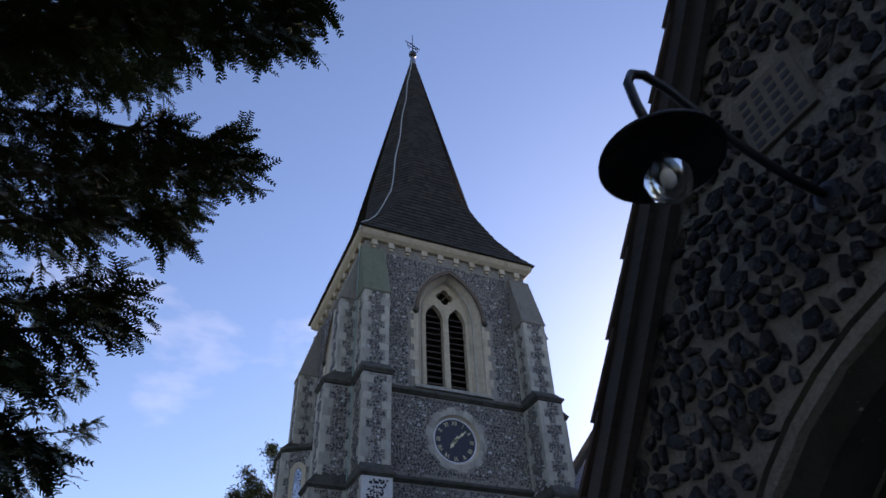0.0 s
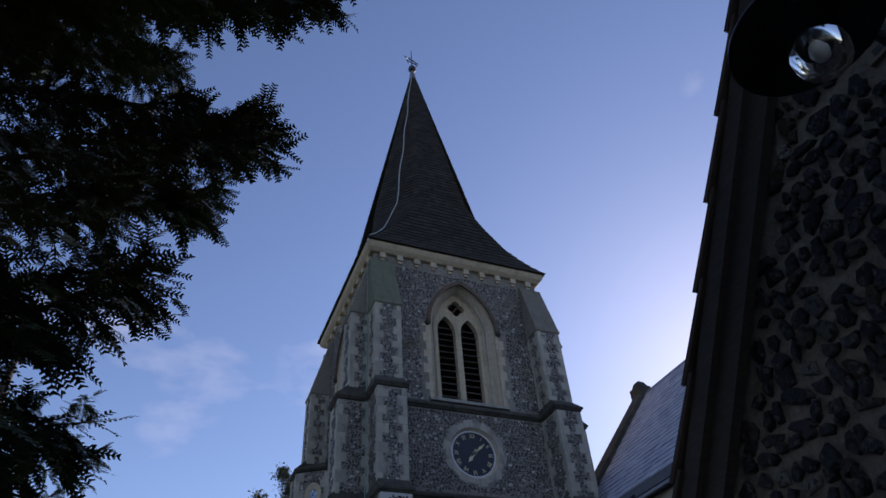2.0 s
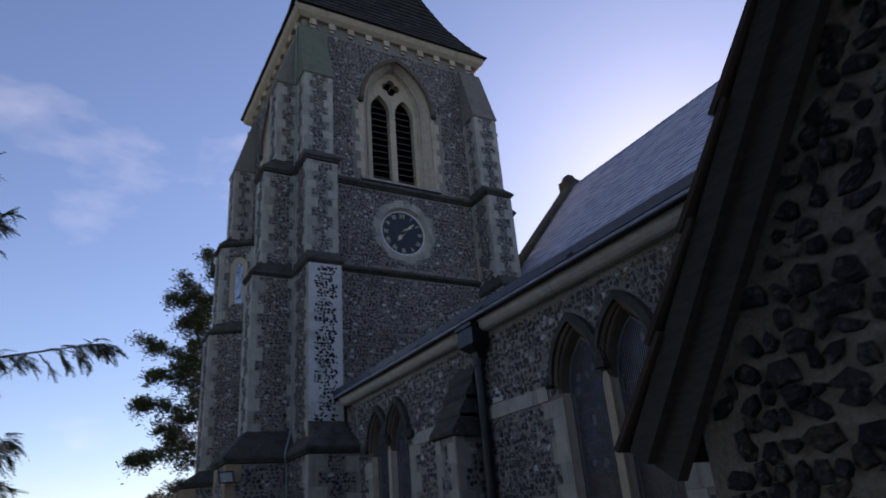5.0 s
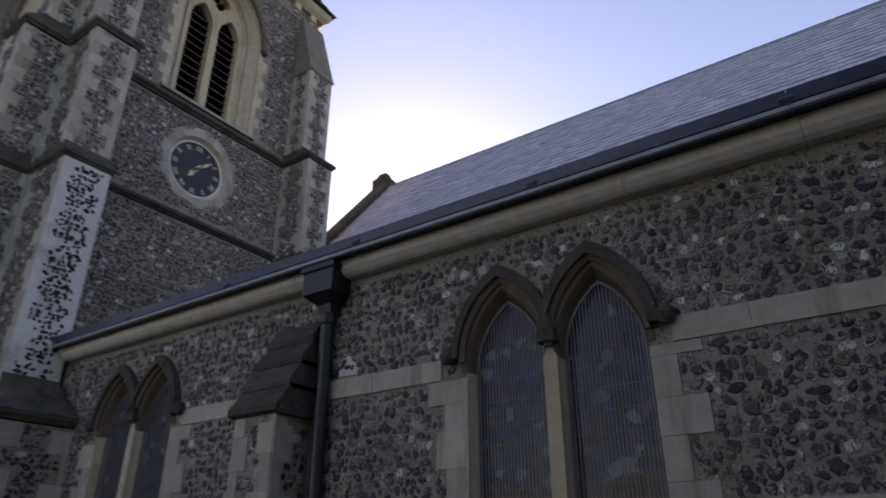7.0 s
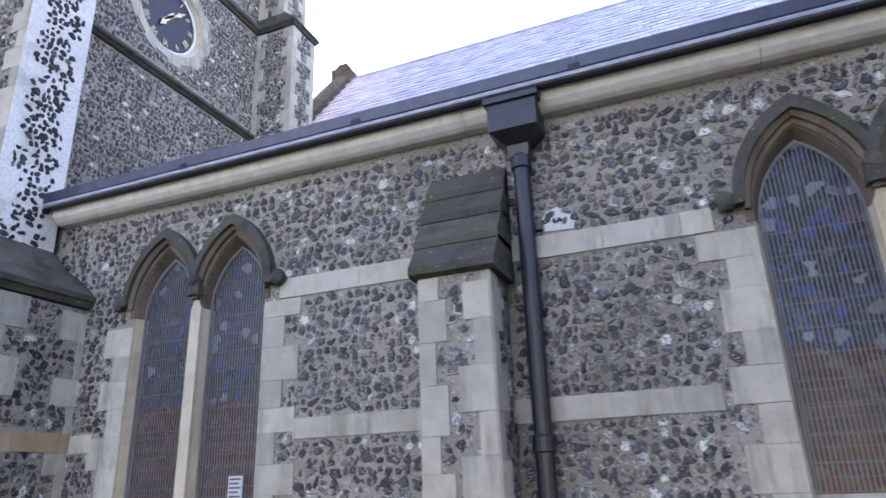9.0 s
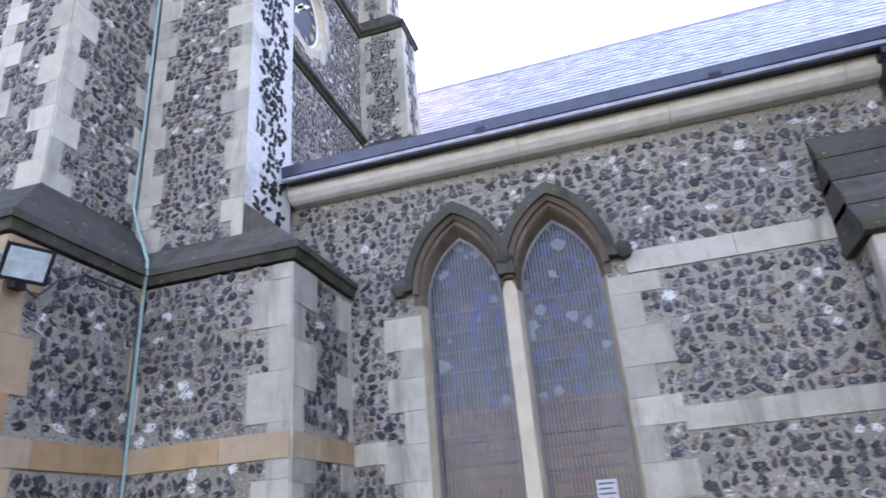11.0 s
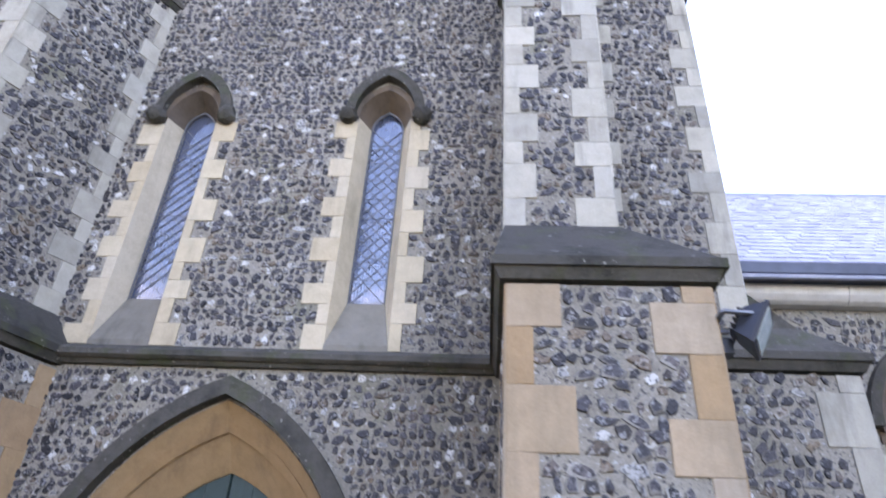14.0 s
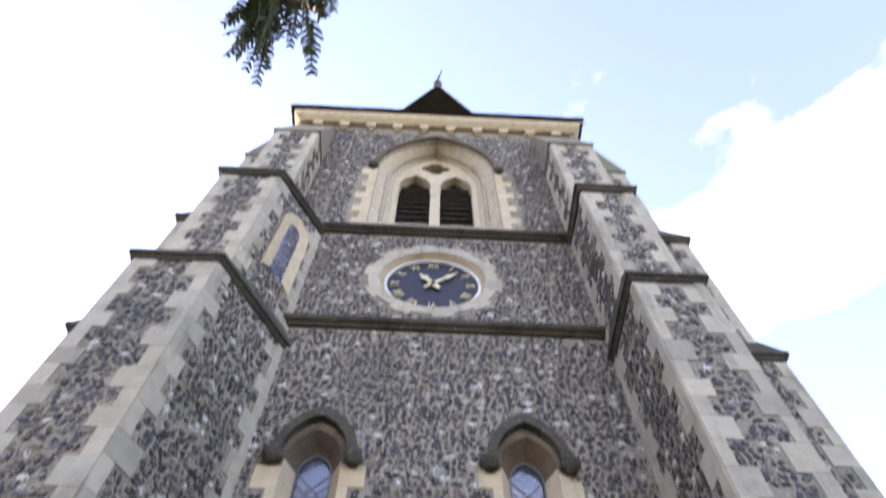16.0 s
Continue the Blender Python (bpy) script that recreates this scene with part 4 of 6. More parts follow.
# slit window in the turret's splayed side
d = Vector(f2[1]) - Vector(f2[0])
ft = Face(f2[0], d.normalized(), (d.y, -d.x))
um = d.length * 0.56
slit = tagged(part("window_slit", fix(band(ft, arch(um, 0.24, 7.95, 9.15, 0.3, 8), arch(um, 0.10, 8.1, 9.1, 0.16, 8), 0.045, 0.006, -0.05).mesh("window_surround", M_CREAM))), "small slit window in a cream stone surround", "window", kind="structure")
part("pane", fix(prism(ft, arch(um, 0.105, 8.05, 9.1, 0.16, 8), 0.008, -0.02).mesh("pane", M_LANCET)), slit)

# flint facing of the tower's walls
west_keep = keeper(lan_rects + [(-3, 3, 3.28, 3.47), (-3, 3, 7.58, 7.82), (-3, 3, 9.84, 10.1), (-3, 3, 14.3, 15), (-1.3, -1.0, 10, 12.5), (1.0, 1.3, 10, 12.5)],
                   [in_arch(0, 1.2, 0, 1.5, 1.75), in_arch(0, 1.12, 10, 12.45, 1.68), in_disc(0, CLOCK_Z, 0.84)] + [in_arch(u, 0.37, 5.6, 5.76, 0.56) for u in LANCETS])
flints(fw, -1.62, 1.92, 0.0, 14.4, tower, M_FLINT, west_keep, 0.066, 300, (0.0, 4.4))
south_keep = keeper([(-3, 3, 7.48, 7.70), (-3, 3, 9.78, 10.04), (-3, 3, 14.3, 15), (-1.3, -1.0, 10, 12.5), (1.0, 1.3, 10, 12.5)], [in_arch(0, 1.12, 10, 12.45, 1.68), in_disc(0, CLOCK_Z, 0.84)])
flints(fs, -2.1, 2.1, 4.0, 14.4, tower, M_FLINT, south_keep, 0.074, 0)
flints(fs, -HALF, -2.08, 12.3, 14.4, tower, M_FLINT, None, 0.074)
flints(fs, 2.08, HALF, 12.3, 14.4, tower, M_FLINT, None, 0.074)
flints(fw, 1.9, HALF, 12.3, 14.4, tower, M_FLINT, None, 0.074)
flints(fw, -HALF, -1.6, 10.2, 14.4, tower, M_FLINT, None, 0.074)

# ---- spire ----
spire = thing("spire", (CX, CY, EAVE), "tall broached spire clad in dark wooden shingles", "spire", kind="structure")
RINGS = [(14.90, 2.97, 2.97), (15.35, 2.73, 2.50), (16.08, 2.47, 1.91), (17.0, 2.27, 1.36), (18.1, 2.06, 0.853), (28.6, 0.05, 0.0207)]


def ring_at(z):
    for (za, aa, ba), (zb, ab, bb) in zip(RINGS, RINGS[1:]):
        if z <= zb:
            t = (z - za) / (zb - za)
            return aa + (ab - aa) * t, ba + (bb - ba) * t
    return RINGS[-1][1:]


s = Soup()
z = 14.90
while z < 28.5:
    z2 = min(z + 0.19, 28.6)
    (a, b), (a2, b2) = ring_at(z), ring_at(z2)
    a, b = a + 0.022, b + 0.009
    lo = [(a, -b), (a, b), (b, a), (-b, a), (-a, b), (-a, -b), (-b, -a), (b, -a)]
    hi = [(a2, -b2), (a2, b2), (b2, a2), (-b2, a2), (-a2, b2), (-a2, -b2), (-b2, -a2), (b2, -a2)]
    for i in range(8):
        p, q, r2, s2 = [Vector(v) for v in (lo[i], lo[(i + 1) % 8], hi[(i + 1) % 8], hi[i])]
        L = (q - p).length
        m = max(1, int(L / 0.2))
        for j in range(m):
            t0, t1 = j / m + 0.02 / m, (j + 1) / m - 0.02 / m
            dz = random.uniform(-0.012, 0.012)
            v = [Vector((*p.lerp(q, t0), z + dz)), Vector((*p.lerp(q, t1), z + dz)), Vector((*s2.lerp(r2, t1), z2)), Vector((*s2.lerp(r2, t0), z2))]
            cxy = Vector((CX, CY, 0))
            n2 = (v[1] - v[0]).cross(v[3] - v[0]).normalized() * 0.016
            v += [v[0] - n2, v[1] - n2]
            s.add([w + cxy for w in v], [(0, 1, 2, 3), (1, 0, 4, 5)])
    z = z2
part("shingle_courses", s.mesh("shingle_courses", M_SHINGLE), spire, kind="stuff")
s = Soup()
for (za, a, b), (zb, a2, b2) in zip(RINGS, RINGS[1:]):
    lo = [(a, -b), (a, b), (b, a), (-b, a), (-a, b), (-a, -b), (-b, -a), (b, -a)]
    hi = [(a2, -b2), (a2, b2), (b2, a2), (-b2, a2), (-a2, b2), (-a2, -b2), (-b2, -a2), (b2, -a2)]
    for i in range(8):
        j = (i + 1) % 8
        s.add([(CX + x * 0.995, CY + y * 0.995, zz - 0.01) for (x, y), zz in ((lo[i], za), (lo[j], za), (hi[j], zb), (hi[i], zb))], [(0, 1, 2, 3)])
part("boarding", s.mesh("boarding", M_TIMBER), spire)
part("soffit", Soup().box(CX - 2.96, CX + 2.96, CY - 2.96, CY + 2.96, 14.905, 14.93).mesh("soffit", M_TIMBER), spire)
part("cap", Soup().lathe((CX, CY, 28.1), [(0.17, 0.0), (0.14, 0.3), (0.09, 0.62), (0.07, 0.66), (0.07, 0.72)], 12).mesh("cap", M_LEAD), spire)

vane = thing("finial", (CX, CY, 28.75), "wrought iron finial with a ball and a cross on the spire", "finial")
part("ball", Soup().lathe((CX, CY, 28.98), [(0.02, -0.2), (0.12, -0.15), (0.19, -0.02), (0.17, 0.1), (0.08, 0.19), (0.01, 0.21)], 14).mesh("ball", M_IRON, True), vane)
part("rod", Soup().tube([(CX, CY, 28.7), (CX, CY, 30.6)], [0.035, 0.015], 6).mesh("rod", M_IRON), vane)
for nm, z, ln in (("crossbar", 29.75, 0.42), ("crossbar", 29.55, 0.25)):
    part(nm, Soup().tube([(CX - ln, CY - ln * 0.35, z - 0.06), (CX, CY, z), (CX + ln, CY + ln * 0.35, z + 0.06)], 0.022, 6).mesh(nm, M_IRON), vane)
for q in (-1, 1):
    pts = [(CX + q * 0.30 * math.sin(t), CY + q * 0.1 * math.sin(t), 29.55 + 0.28 * math.cos(t)) for t in np.linspace(0.2, 2.6, 9)]
    part("scroll", Soup().tube(pts, 0.018, 5).mesh("scroll", M_IRON), vane)

s = Soup()
cord = []
for z in np.concatenate((np.linspace(28.2, 18.4, 24), np.linspace(18.1, 15.1, 9))):
    a, b = ring_at(z)
    o = (a + b) / 2 + 0.025
    w = 0.02 * math.sin(z * 2.1)
    cord.append((CX - o + w, CY - o - w, z))
cord += [(TW - 0.28, TS - 0.3, 14.7)]
ld = thing("lightning_conductor", (CX, CY, 28), "pale lightning conductor strip hanging down the spire", "cable")
part("strip", s.tube(cord, 0.022, 5).mesh("strip", M_CABLEGREY), ld)

# ---- aisle and nave ----
AX, AEND = 4.63, 12.32
fa = Face((AX, AEND), (0, -1), (-1, 0))
AZ = 4.20
GLASS = dict(z_low=1.42, z_spring=3.12, rise=0.50)
PAIRS = ((1.035, 1.815), (6.375, 7.145))      # the two lights of each window, along the wall
solid = Soup().box(AX, AX + 0.65, -4.0, 13.7, -0.2, 4.4)
cutters = [prism(fa, arch(u, 0.340, 1.30, 3.12, 0.625), 0.3, -1.0) for pr in PAIRS for u in pr]
aisle = tagged(part("wall_aisle", cut("wall_aisle", solid, cutters, M_MORTAR)), "aisle wall of knapped flint with pale limestone bands", "aisle wall", kind="structure")


def aisle_window(pair):
    f = fa
    mid = sum(pair) / 2
    w = thing("window_aisle", f.at(mid, 1.2, 0), "pair of pointed stained glass lights behind wire guards", "window", "aisle windows", "structure")
    rects = []
    for u in pair:
        oa, ob2 = arch(u, 0.345, 1.30, 3.12, 0.635, 10), arch(u, 0.312, 1.42, 3.12, 0.565, 10)
        for sl, nm, mt in ((slice(0, 2), "jamb", M_CREAM), (slice(-2, None), "jamb", M_CREAM), (slice(1, -1), "arch_head", M_BROWNSTONE)):
            part(nm, fix(band(f, oa[sl], ob2[sl], 0.013, -0.105, -0.4).mesh(nm, mt)), w)
        arch_stones(f, u, 0.346, 3.12, 0.64, 0.05, w, M_BROWNSTONE, 3)
        pane = part("pane", fix(prism(f, arch(u, 0.317, 1.41, 3.12, 0.57, 9), -0.145, -0.16).mesh("pane", M_GLASS)), w)
        s = Soup()
        for z in np.arange(1.52, 2.05, 0.085):
            s.beam(f.at(u - 0.28, z, -0.139), f.at(u + 0.28, z, -0.139), 0.007, 0.01, f.n)
        for i in range(60):
            a = (u + random.uniform(-0.25, 0.25), random.uniform(1.5, 3.3))
            t = random.uniform(0, math.pi)
            s.beam(f.at(*a, -0.141), f.at(min(max(a[0] + 0.08 * math.cos(t), u - 0.27), u + 0.27), a[1] + 0.08 * math.sin(t), -0.141), 0.006, 0.006, f.n)
        part("glazing_lead", s.mesh("glazing_lead", M_LEADDARK), w)
        wire_guard(f, u, 0.310, 1.44, 3.12, 0.558, -0.085, w, 0.027, 0.16, 0.009)
        part("guard_frame", fix(band(f, arch(u, 0.296, 1.44, 3.12, 0.535, 10), arch(u, 0.311, 1.42, 3.12, 0.56, 10), -0.08, -0.08, -0.095).mesh("guard_frame", M_WIRE)), w)
        lift = 0.003 * (u > mid)
        part("hood_mould", fix(band(f, arch(u, 0.385, 3.23, 3.23, 0.61, 10), arch(u, 0.455, 3.23, 3.23, 0.72, 10), 0.10 + lift, 0.085 + lift, -0.02).mesh("hood_mould", M_DARKSTONE)), w)
        part("hood_roll", fix(band(f, arch(u, 0.352, 3.20, 3.20, 0.60, 10), arch(u, 0.388, 3.20, 3.20, 0.65, 10), 0.045 + lift, 0.065 + lift, -0.02).mesh("hood_roll", M_BROWNSTONE)), w)
    for u in (pair[0] - 0.50, mid, pair[1] + 0.50):
        carved_stop(f, u, 3.36 if u == mid else 3.27, w, 0.07)
    part("mullion", fix(prism(f, [(mid - 0.055, 1.25), (mid + 0.055, 1.25), (mid + 0.055, 3.12), (mid, 3.26), (mid - 0.055, 3.12)], 0.018, -0.1).mesh("mullion", M_CREAM)), w)
    s = Soup()
    s.add([f.at(mid + q * 0.80, z, d) for q in (-1, 1) for d, z in ((0.03, 1.20), (0.03, 1.30), (-0.105, 1.43), (-0.105, 1.20))], [(0, 1, 2, 3), (7, 6, 5, 4), (0, 4, 5, 1), (1, 5, 6, 2), (2, 6, 7, 3), (3, 7, 4, 0)])
    part("window_sill", fix(s.mesh("window_sill", M_STONE)), w)
    rects.append((pair[0] - 0.36, pair[1] + 0.36, 1.2, 3.2))
    for u, q in ((pair[0] - 0.345, -1), (pair[1] + 0.345, 1)):
        rects += quoins(f, u, q, 1.25, 3.08, w, M_STONE, 0.33, 0.20, 0.24, "jamb_stone")
    return rects


a_rects = [r for pr in PAIRS for r in aisle_window(pr)]
# pale stone bands between the windows
for z0, z1, spans in ((3.09, 3.26, ((2.32, 5.78), (7.66, 11.5))), (1.93, 2.09, ((0.02, 0.36), (2.50, 5.66), (7.82, 11.5))), (0.75, 0.92, ((0.02, 11.5),))):
    for a, b in spans:
        u = a
        while u < b - 0.05:
            w = min(random.uniform(0.45, 0.85), b - u)
            block("band_stone", fa, u, u + w - 0.001, z0, z1, aisle, M_STONE, 0.014)
            u += w
        a_rects.append((a, b, z0, z1))
a_keep = keeper(a_rects + [(3.78, 4.34, 0, 3.8)], [in_arch(u, 0.46, 1.2, 3.24, 0.73) for pr in PAIRS for u in pr])
flints(fa, -0.45, 0.02, 3.45, 4.2, aisle, M_FLINT, None, 0.076)
flints(fa, 0.02, 10.4, 0.0, 4.2, aisle, M_FLINT, a_keep, 0.076, 300, (3.1, 2.6))

patch = [(4.62, 3.29), (4.85, 3.28), (4.87, 3.36), (4.80, 3.43), (4.74, 3.47), (4.66, 3.44), (4.60, 3.36)]
part("limewash_patch", fix(prism(fa, patch, 0.007, -0.02).mesh("limewash_patch", M_MORTAR_PALE)), aisle, "patch of white limewash")
flints(fa, 4.63, 4.83, 3.30, 3.44, aisle, M_FLINT_DARK, None, 0.06, 0, (0, 0), 0.018, 0.8)
# eaves: stone cornice, fascia, gutter
u = -0.44
while u < 14:
    w = random.uniform(0.9, 1.3)
    s = Soup()
    prof = [(-0.02, 4.225), (0.085, 4.225), (0.125, 4.245), (0.165, 4.285), (0.185, 4.365), (-0.02, 4.365)]
    s.v = [fa.at(q, z, d) for q in (u + 0.003, u + w - 0.003) for d, z in prof]
    n = len(prof)
    s.f = [(i, (i + 1) % n, n + (i + 1) % n, n + i) for i in range(n)] + [tuple(range(n)), tuple(reversed(range(n, 2 * n)))]
    part("cornice_stone", fix(s.mesh("cornice_stone", M_PALE)), aisle)
    u += w
gut = thing("gutter", (AX - 0.25, 8.0, 4.38), "long black cast iron gutter with a pale edge under the slates", "gutter")
prof = [(0.165, 4.372), (0.28, 4.372), (0.315, 4.40), (0.325, 4.495), (0.305, 4.495), (0.295, 4.42), (0.26, 4.39), (0.165, 4.39)]
for i in range(8):
    ua, ub = -0.42 + i * 1.82, -0.42 + (i + 1) * 1.82 - 0.004
    s = Soup()
    s.v = [fa.at(q, z, d) for q in (ua, ub) for d, z in prof]
    n = len(prof)
    s.f = [(i2, (i2 + 1) % n, n + (i2 + 1) % n, n + i2) for i2 in range(n)] + [tuple(range(n)), tuple(reversed(range(n, 2 * n)))]
    part("gutter_length", fix(s.mesh("gutter_length", M_GUTTER)), gut)
    part("bead", Soup().tube([fa.at(ua, 4.375, 0.292), fa.at(ub, 4.375, 0.292)], 0.024, 6).mesh("bead", M_LEADGREY), gut, "pale grey bead along the gutter")
    part("collar", Soup().tube([fa.at(ub - 0.05, 4.43, 0.268), fa.at(ub + 0.04, 4.43, 0.268)], 0.062, 8).mesh("collar", M_GUTTER), gut)

pipe = thing("downpipe", (AX - 0.12, 7.80, 0), "black cast iron downpipe with a square hopper head", "downpipe")
hy = 7.80
s = Soup()
rings = [(3.88, 0.075, 0.14), (3.97, 0.085, 0.16), (4.06, 0.19, 0.27), (4.28, 0.19, 0.27), (4.29, 0.215, 0.295), (4.34, 0.215, 0.295)]
s.v = [Vector((AX - dd if q else AX - 0.01, hy + sgn * hh, z)) for z, hh, dd in rings for q, sgn in ((0, -1), (1, -1), (1, 1), (0, 1))]
for i in range(len(rings) - 1):
    for j in range(4):
        s.f.append((i * 4 + j, i * 4 + (j + 1) % 4, i * 4 + 4 + (j + 1) % 4, i * 4 + 4 + j))
s.f += [(0, 1, 2, 3), tuple(len(rings) * 4 - 4 + j for j in (3, 2, 1, 0))]
part("hopper_head", fix(s.mesh("hopper_head", M_IRON)), pipe)
for z0, z1 in ((0.0, 1.85), (1.85, 3.9)):
    part("pipe_length", Soup().lathe((AX - 0.09, hy, z0), [(0.063, 0.0), (0.063, z1 - z0 - 0.12), (0.079, z1 - z0 - 0.11), (0.079, z1 - z0 - 0.02), (0.063, z1 - z0)], 14).mesh("pipe_length", M_IRON, False), pipe)
for z in (1.80, 3.3):
    part("bracket", Soup().box(AX - 0.05, AX + 0.005, hy - 0.11, hy + 0.11, z, z + 0.05).mesh("bracket", M_IRON), pipe)

# small aisle buttress with slab weatherings
bp = oblong(4.20, AX + 0.01, 8.0, 8.52)
ab = thing("buttress", (4.2, 8.25, 0), "low flint aisle buttress with stone slab weatherings", "buttress")
part("stage", fix(loft(bp, -0.1, bp, 2.98).mesh("stage", M_MORTAR)), ab)
for e in (0, 2, 3):
    p, q = Vector(bp[e]), Vector(bp[(e + 1) % 4])
    d = q - p
    f = Face(p, d.normalized(), (d.y, -d.x))
    rects = []
    for u, inward in ((0, 1), (d.length, -1)):
        if (e == 0 and inward == -1) or (e == 2 and inward == 1):
            continue
        rects += quoins(f, u, inward, 0.0, 2.92, ab, M_STONE, 0.22, 0.13, 0.27)
    flints(f, 0.02, d.length - 0.02, 0.0, 2.92, ab, M_FLINT, keeper(rects), 0.085)
for i in range(4):
    z0 = 2.95 + i * 0.235
    xa, xb = 4.14 + i * 0.12, 4.14 + (i + 1) * 0.12
    s = Soup()
    s.add([(x, y, z) for y in (7.94, 8.58) for x, z in ((xa, z0), (xa, z0 + 0.055), (xb + 0.03, z0 + 0.26), (AX + 0.02, z0 + 0.26), (AX + 0.02, z0 - 0.02), (xa + 0.05, z0 - 0.02))],
          [(0, 1, 2, 3, 4, 5), (11, 10, 9, 8, 7, 6), (0, 6, 7, 1), (1, 7, 8, 2), (2, 8, 9, 3), (3, 9, 10, 4), (4, 10, 11, 5), (5, 11, 6, 0)])
    part("weathering_slab", fix(s.mesh("weathering_slab", M_DARKSTONE)), ab)

# slate roof
RE, RR = Vector((8.80, 0, 6.50)), Vector((12.80, 0, 11.44))
slope = RR - RE
SL = slope.length
sx = slope.normalized()
sn = Vector((-sx.z, 0, sx.x))
roof = thing("roof_nave", (RE.x, 8, RE.z), "long steep nave roof of blue-grey slates", "roof", kind="structure")
s = Soup()
YS, YN, YT = -4.0, 14.1, TS - 0.05
pts = [(RE.x, RE.z - 0.02), (RR.x, RR.z - 0.02), (RR.x, RR.z - 0.2), (RE.x + 0.2, RE.z - 0.03)]
s.v = [Vector((x, y, z)) for y in (YS, YT) for x, z in pts]
s.f = [(0, 1, 2, 3), (7, 6, 5, 4), (0, 4, 5, 1), (1, 5, 6, 2), (2, 6, 7, 3), (3, 7, 4, 0)]
t0 = (9.32 - RE.x) / (RR.x - RE.x)
p = [(9.32, RE.z + t0 * (RR.z - RE.z) - 0.02), (RR.x, RR.z - 0.02), (RR.x, RR.z - 0.2), (9.32, RE.z + t0 * (RR.z - RE.z) - 0.2)]
s.add([Vector((x, y, z)) for y in (YT, YN) for x, z in p], [(0, 1, 2, 3), (7, 6, 5, 4), (0, 4, 5, 1), (1, 5, 6, 2), (2, 6, 7, 3), (3, 7, 4, 0)])
s.add([Vector((2 * RR.x - x if x < RR.x else x, y, z)) for y in (YS, YN) for x, z in pts], [(0, 3, 2, 1), (7, 4, 5, 6), (0, 1, 5, 4), (1, 2, 6, 5), (2, 3, 7, 6), (3, 0, 4, 7)])
part("roof_boarding", fix(s.mesh("roof_boarding", M_TIMBER)), roof)
SLV = [(-0.5, 0, 0), (0.5, 0, 0), (0.5, 1, 0), (-0.5, 1, 0), (-0.5, 0, 1), (0.5, 0, 1), (0.5, 1, 0.35), (-0.5, 1, 0.35)]
SLF = [(4, 5, 6, 7), (0, 1, 5, 4), (1, 2, 6, 5), (3, 0, 4, 7)]
slate_mesh = mesh_of("slate", SLV, SLF, M_SLATE)
bs = Matrix.Identity(4)
bs.col[0][:3], bs.col[1][:3], bs.col[2][:3] = (0, -1, 0), sx, sn
vs, fcs = [], []
row, d, count = 0, 0.0, 0
while d < SL - 0.05:
    y = YN - 0.02 - (row % 2) * 0.12
    while y > YS:
        wid = 0.24 * random.uniform(0.96, 1.0)
        pt = RE + sx * d + Vector((0, y - 0.12, 0))
        y -= 0.245
        if pt.y > YT - 0.12 and pt.x < 9.45:
            continue
        m = Matrix.Translation(pt + sn * random.uniform(0, 0.004)) @ bs @ pose(0, 0, 0, 0, random.uniform(-0.3, 0.3), random.uniform(-0.8, 0.8)) @ Matrix.Diagonal((wid, 0.25, 0.030 * random.uniform(0.75, 1.3), 1))
        if 6 < row < 17 and 5.0 < pt.y < 13.0 and count < 290:
            ob = new("slate", slate_mesh)
            ob.parent, ob.matrix_parent_inverse, ob.matrix_basis = roof, Matrix.Translation(-roof.location), m
            count += 1
        else:
            o = len(vs)
            vs.extend((m @ Vector(v))[:] for v in SLV)
            fcs.extend(tuple(i + o for i in q) for q in SLF)
    d += 0.205
    row += 1
part("slate_courses", mesh_of("slate_courses", vs, fcs, M_SLATE), roof, kind="stuff")
s = Soup()
y = YN - 0.05
while y > YS:
    s.add([(RR.x + dx, yy, RR.z + dz) for yy in (y, y - 0.44) for dx, dz in ((-0.13, -0.12), (-0.04, 0.02), (0.04, 0.02), (0.13, -0.12))], [(0, 1, 5, 4), (1, 2, 6, 5), (2, 3, 7, 6), (0, 3, 2, 1), (4, 5, 6, 7)])
    y -= 0.45
part("ridge_tiles", s.mesh("ridge_tiles", M_LEAD), roof, kind="stuff")

# low lead roof over the aisle, behind the gutter, and the nave wall above it
lead = thing("roof_aisle", (AX, 8, 4.4), "low lead-covered aisle roof behind the gutter", "roof", kind="structure")
for sgn in (0, 1):
    prof = [(4.45, 4.40), (8.86, 5.25), (8.86, 5.33), (4.45, 4.47)]
    prof = [(2 * RR.x - x if sgn else x, z) for x, z in prof]
    s = Soup()
    s.v = [Vector((x, y, z)) for y in (YS, YT - 0.02) for x, z in prof]
    s.f = [(0, 1, 2, 3), (7, 6, 5, 4), (0, 4, 5, 1), (1, 5, 6, 2), (2, 6, 7, 3), (3, 7, 4, 0)]
    part("lead_sheet", fix(s.mesh("lead_sheet", M_LEAD)), lead)
    xa = 2 * RR.x - 8.96 - 0.35 if sgn else 8.96
    tagged(part("wall_nave_clerestory", Soup().box(xa, xa + 0.35, YS + 0.1, YT - 0.03, 4.9, 6.46).mesh("wall_nave_clerestory", M_MORTAR)), "plain upper nave wall over the aisle roof", "nave wall", kind="structure")

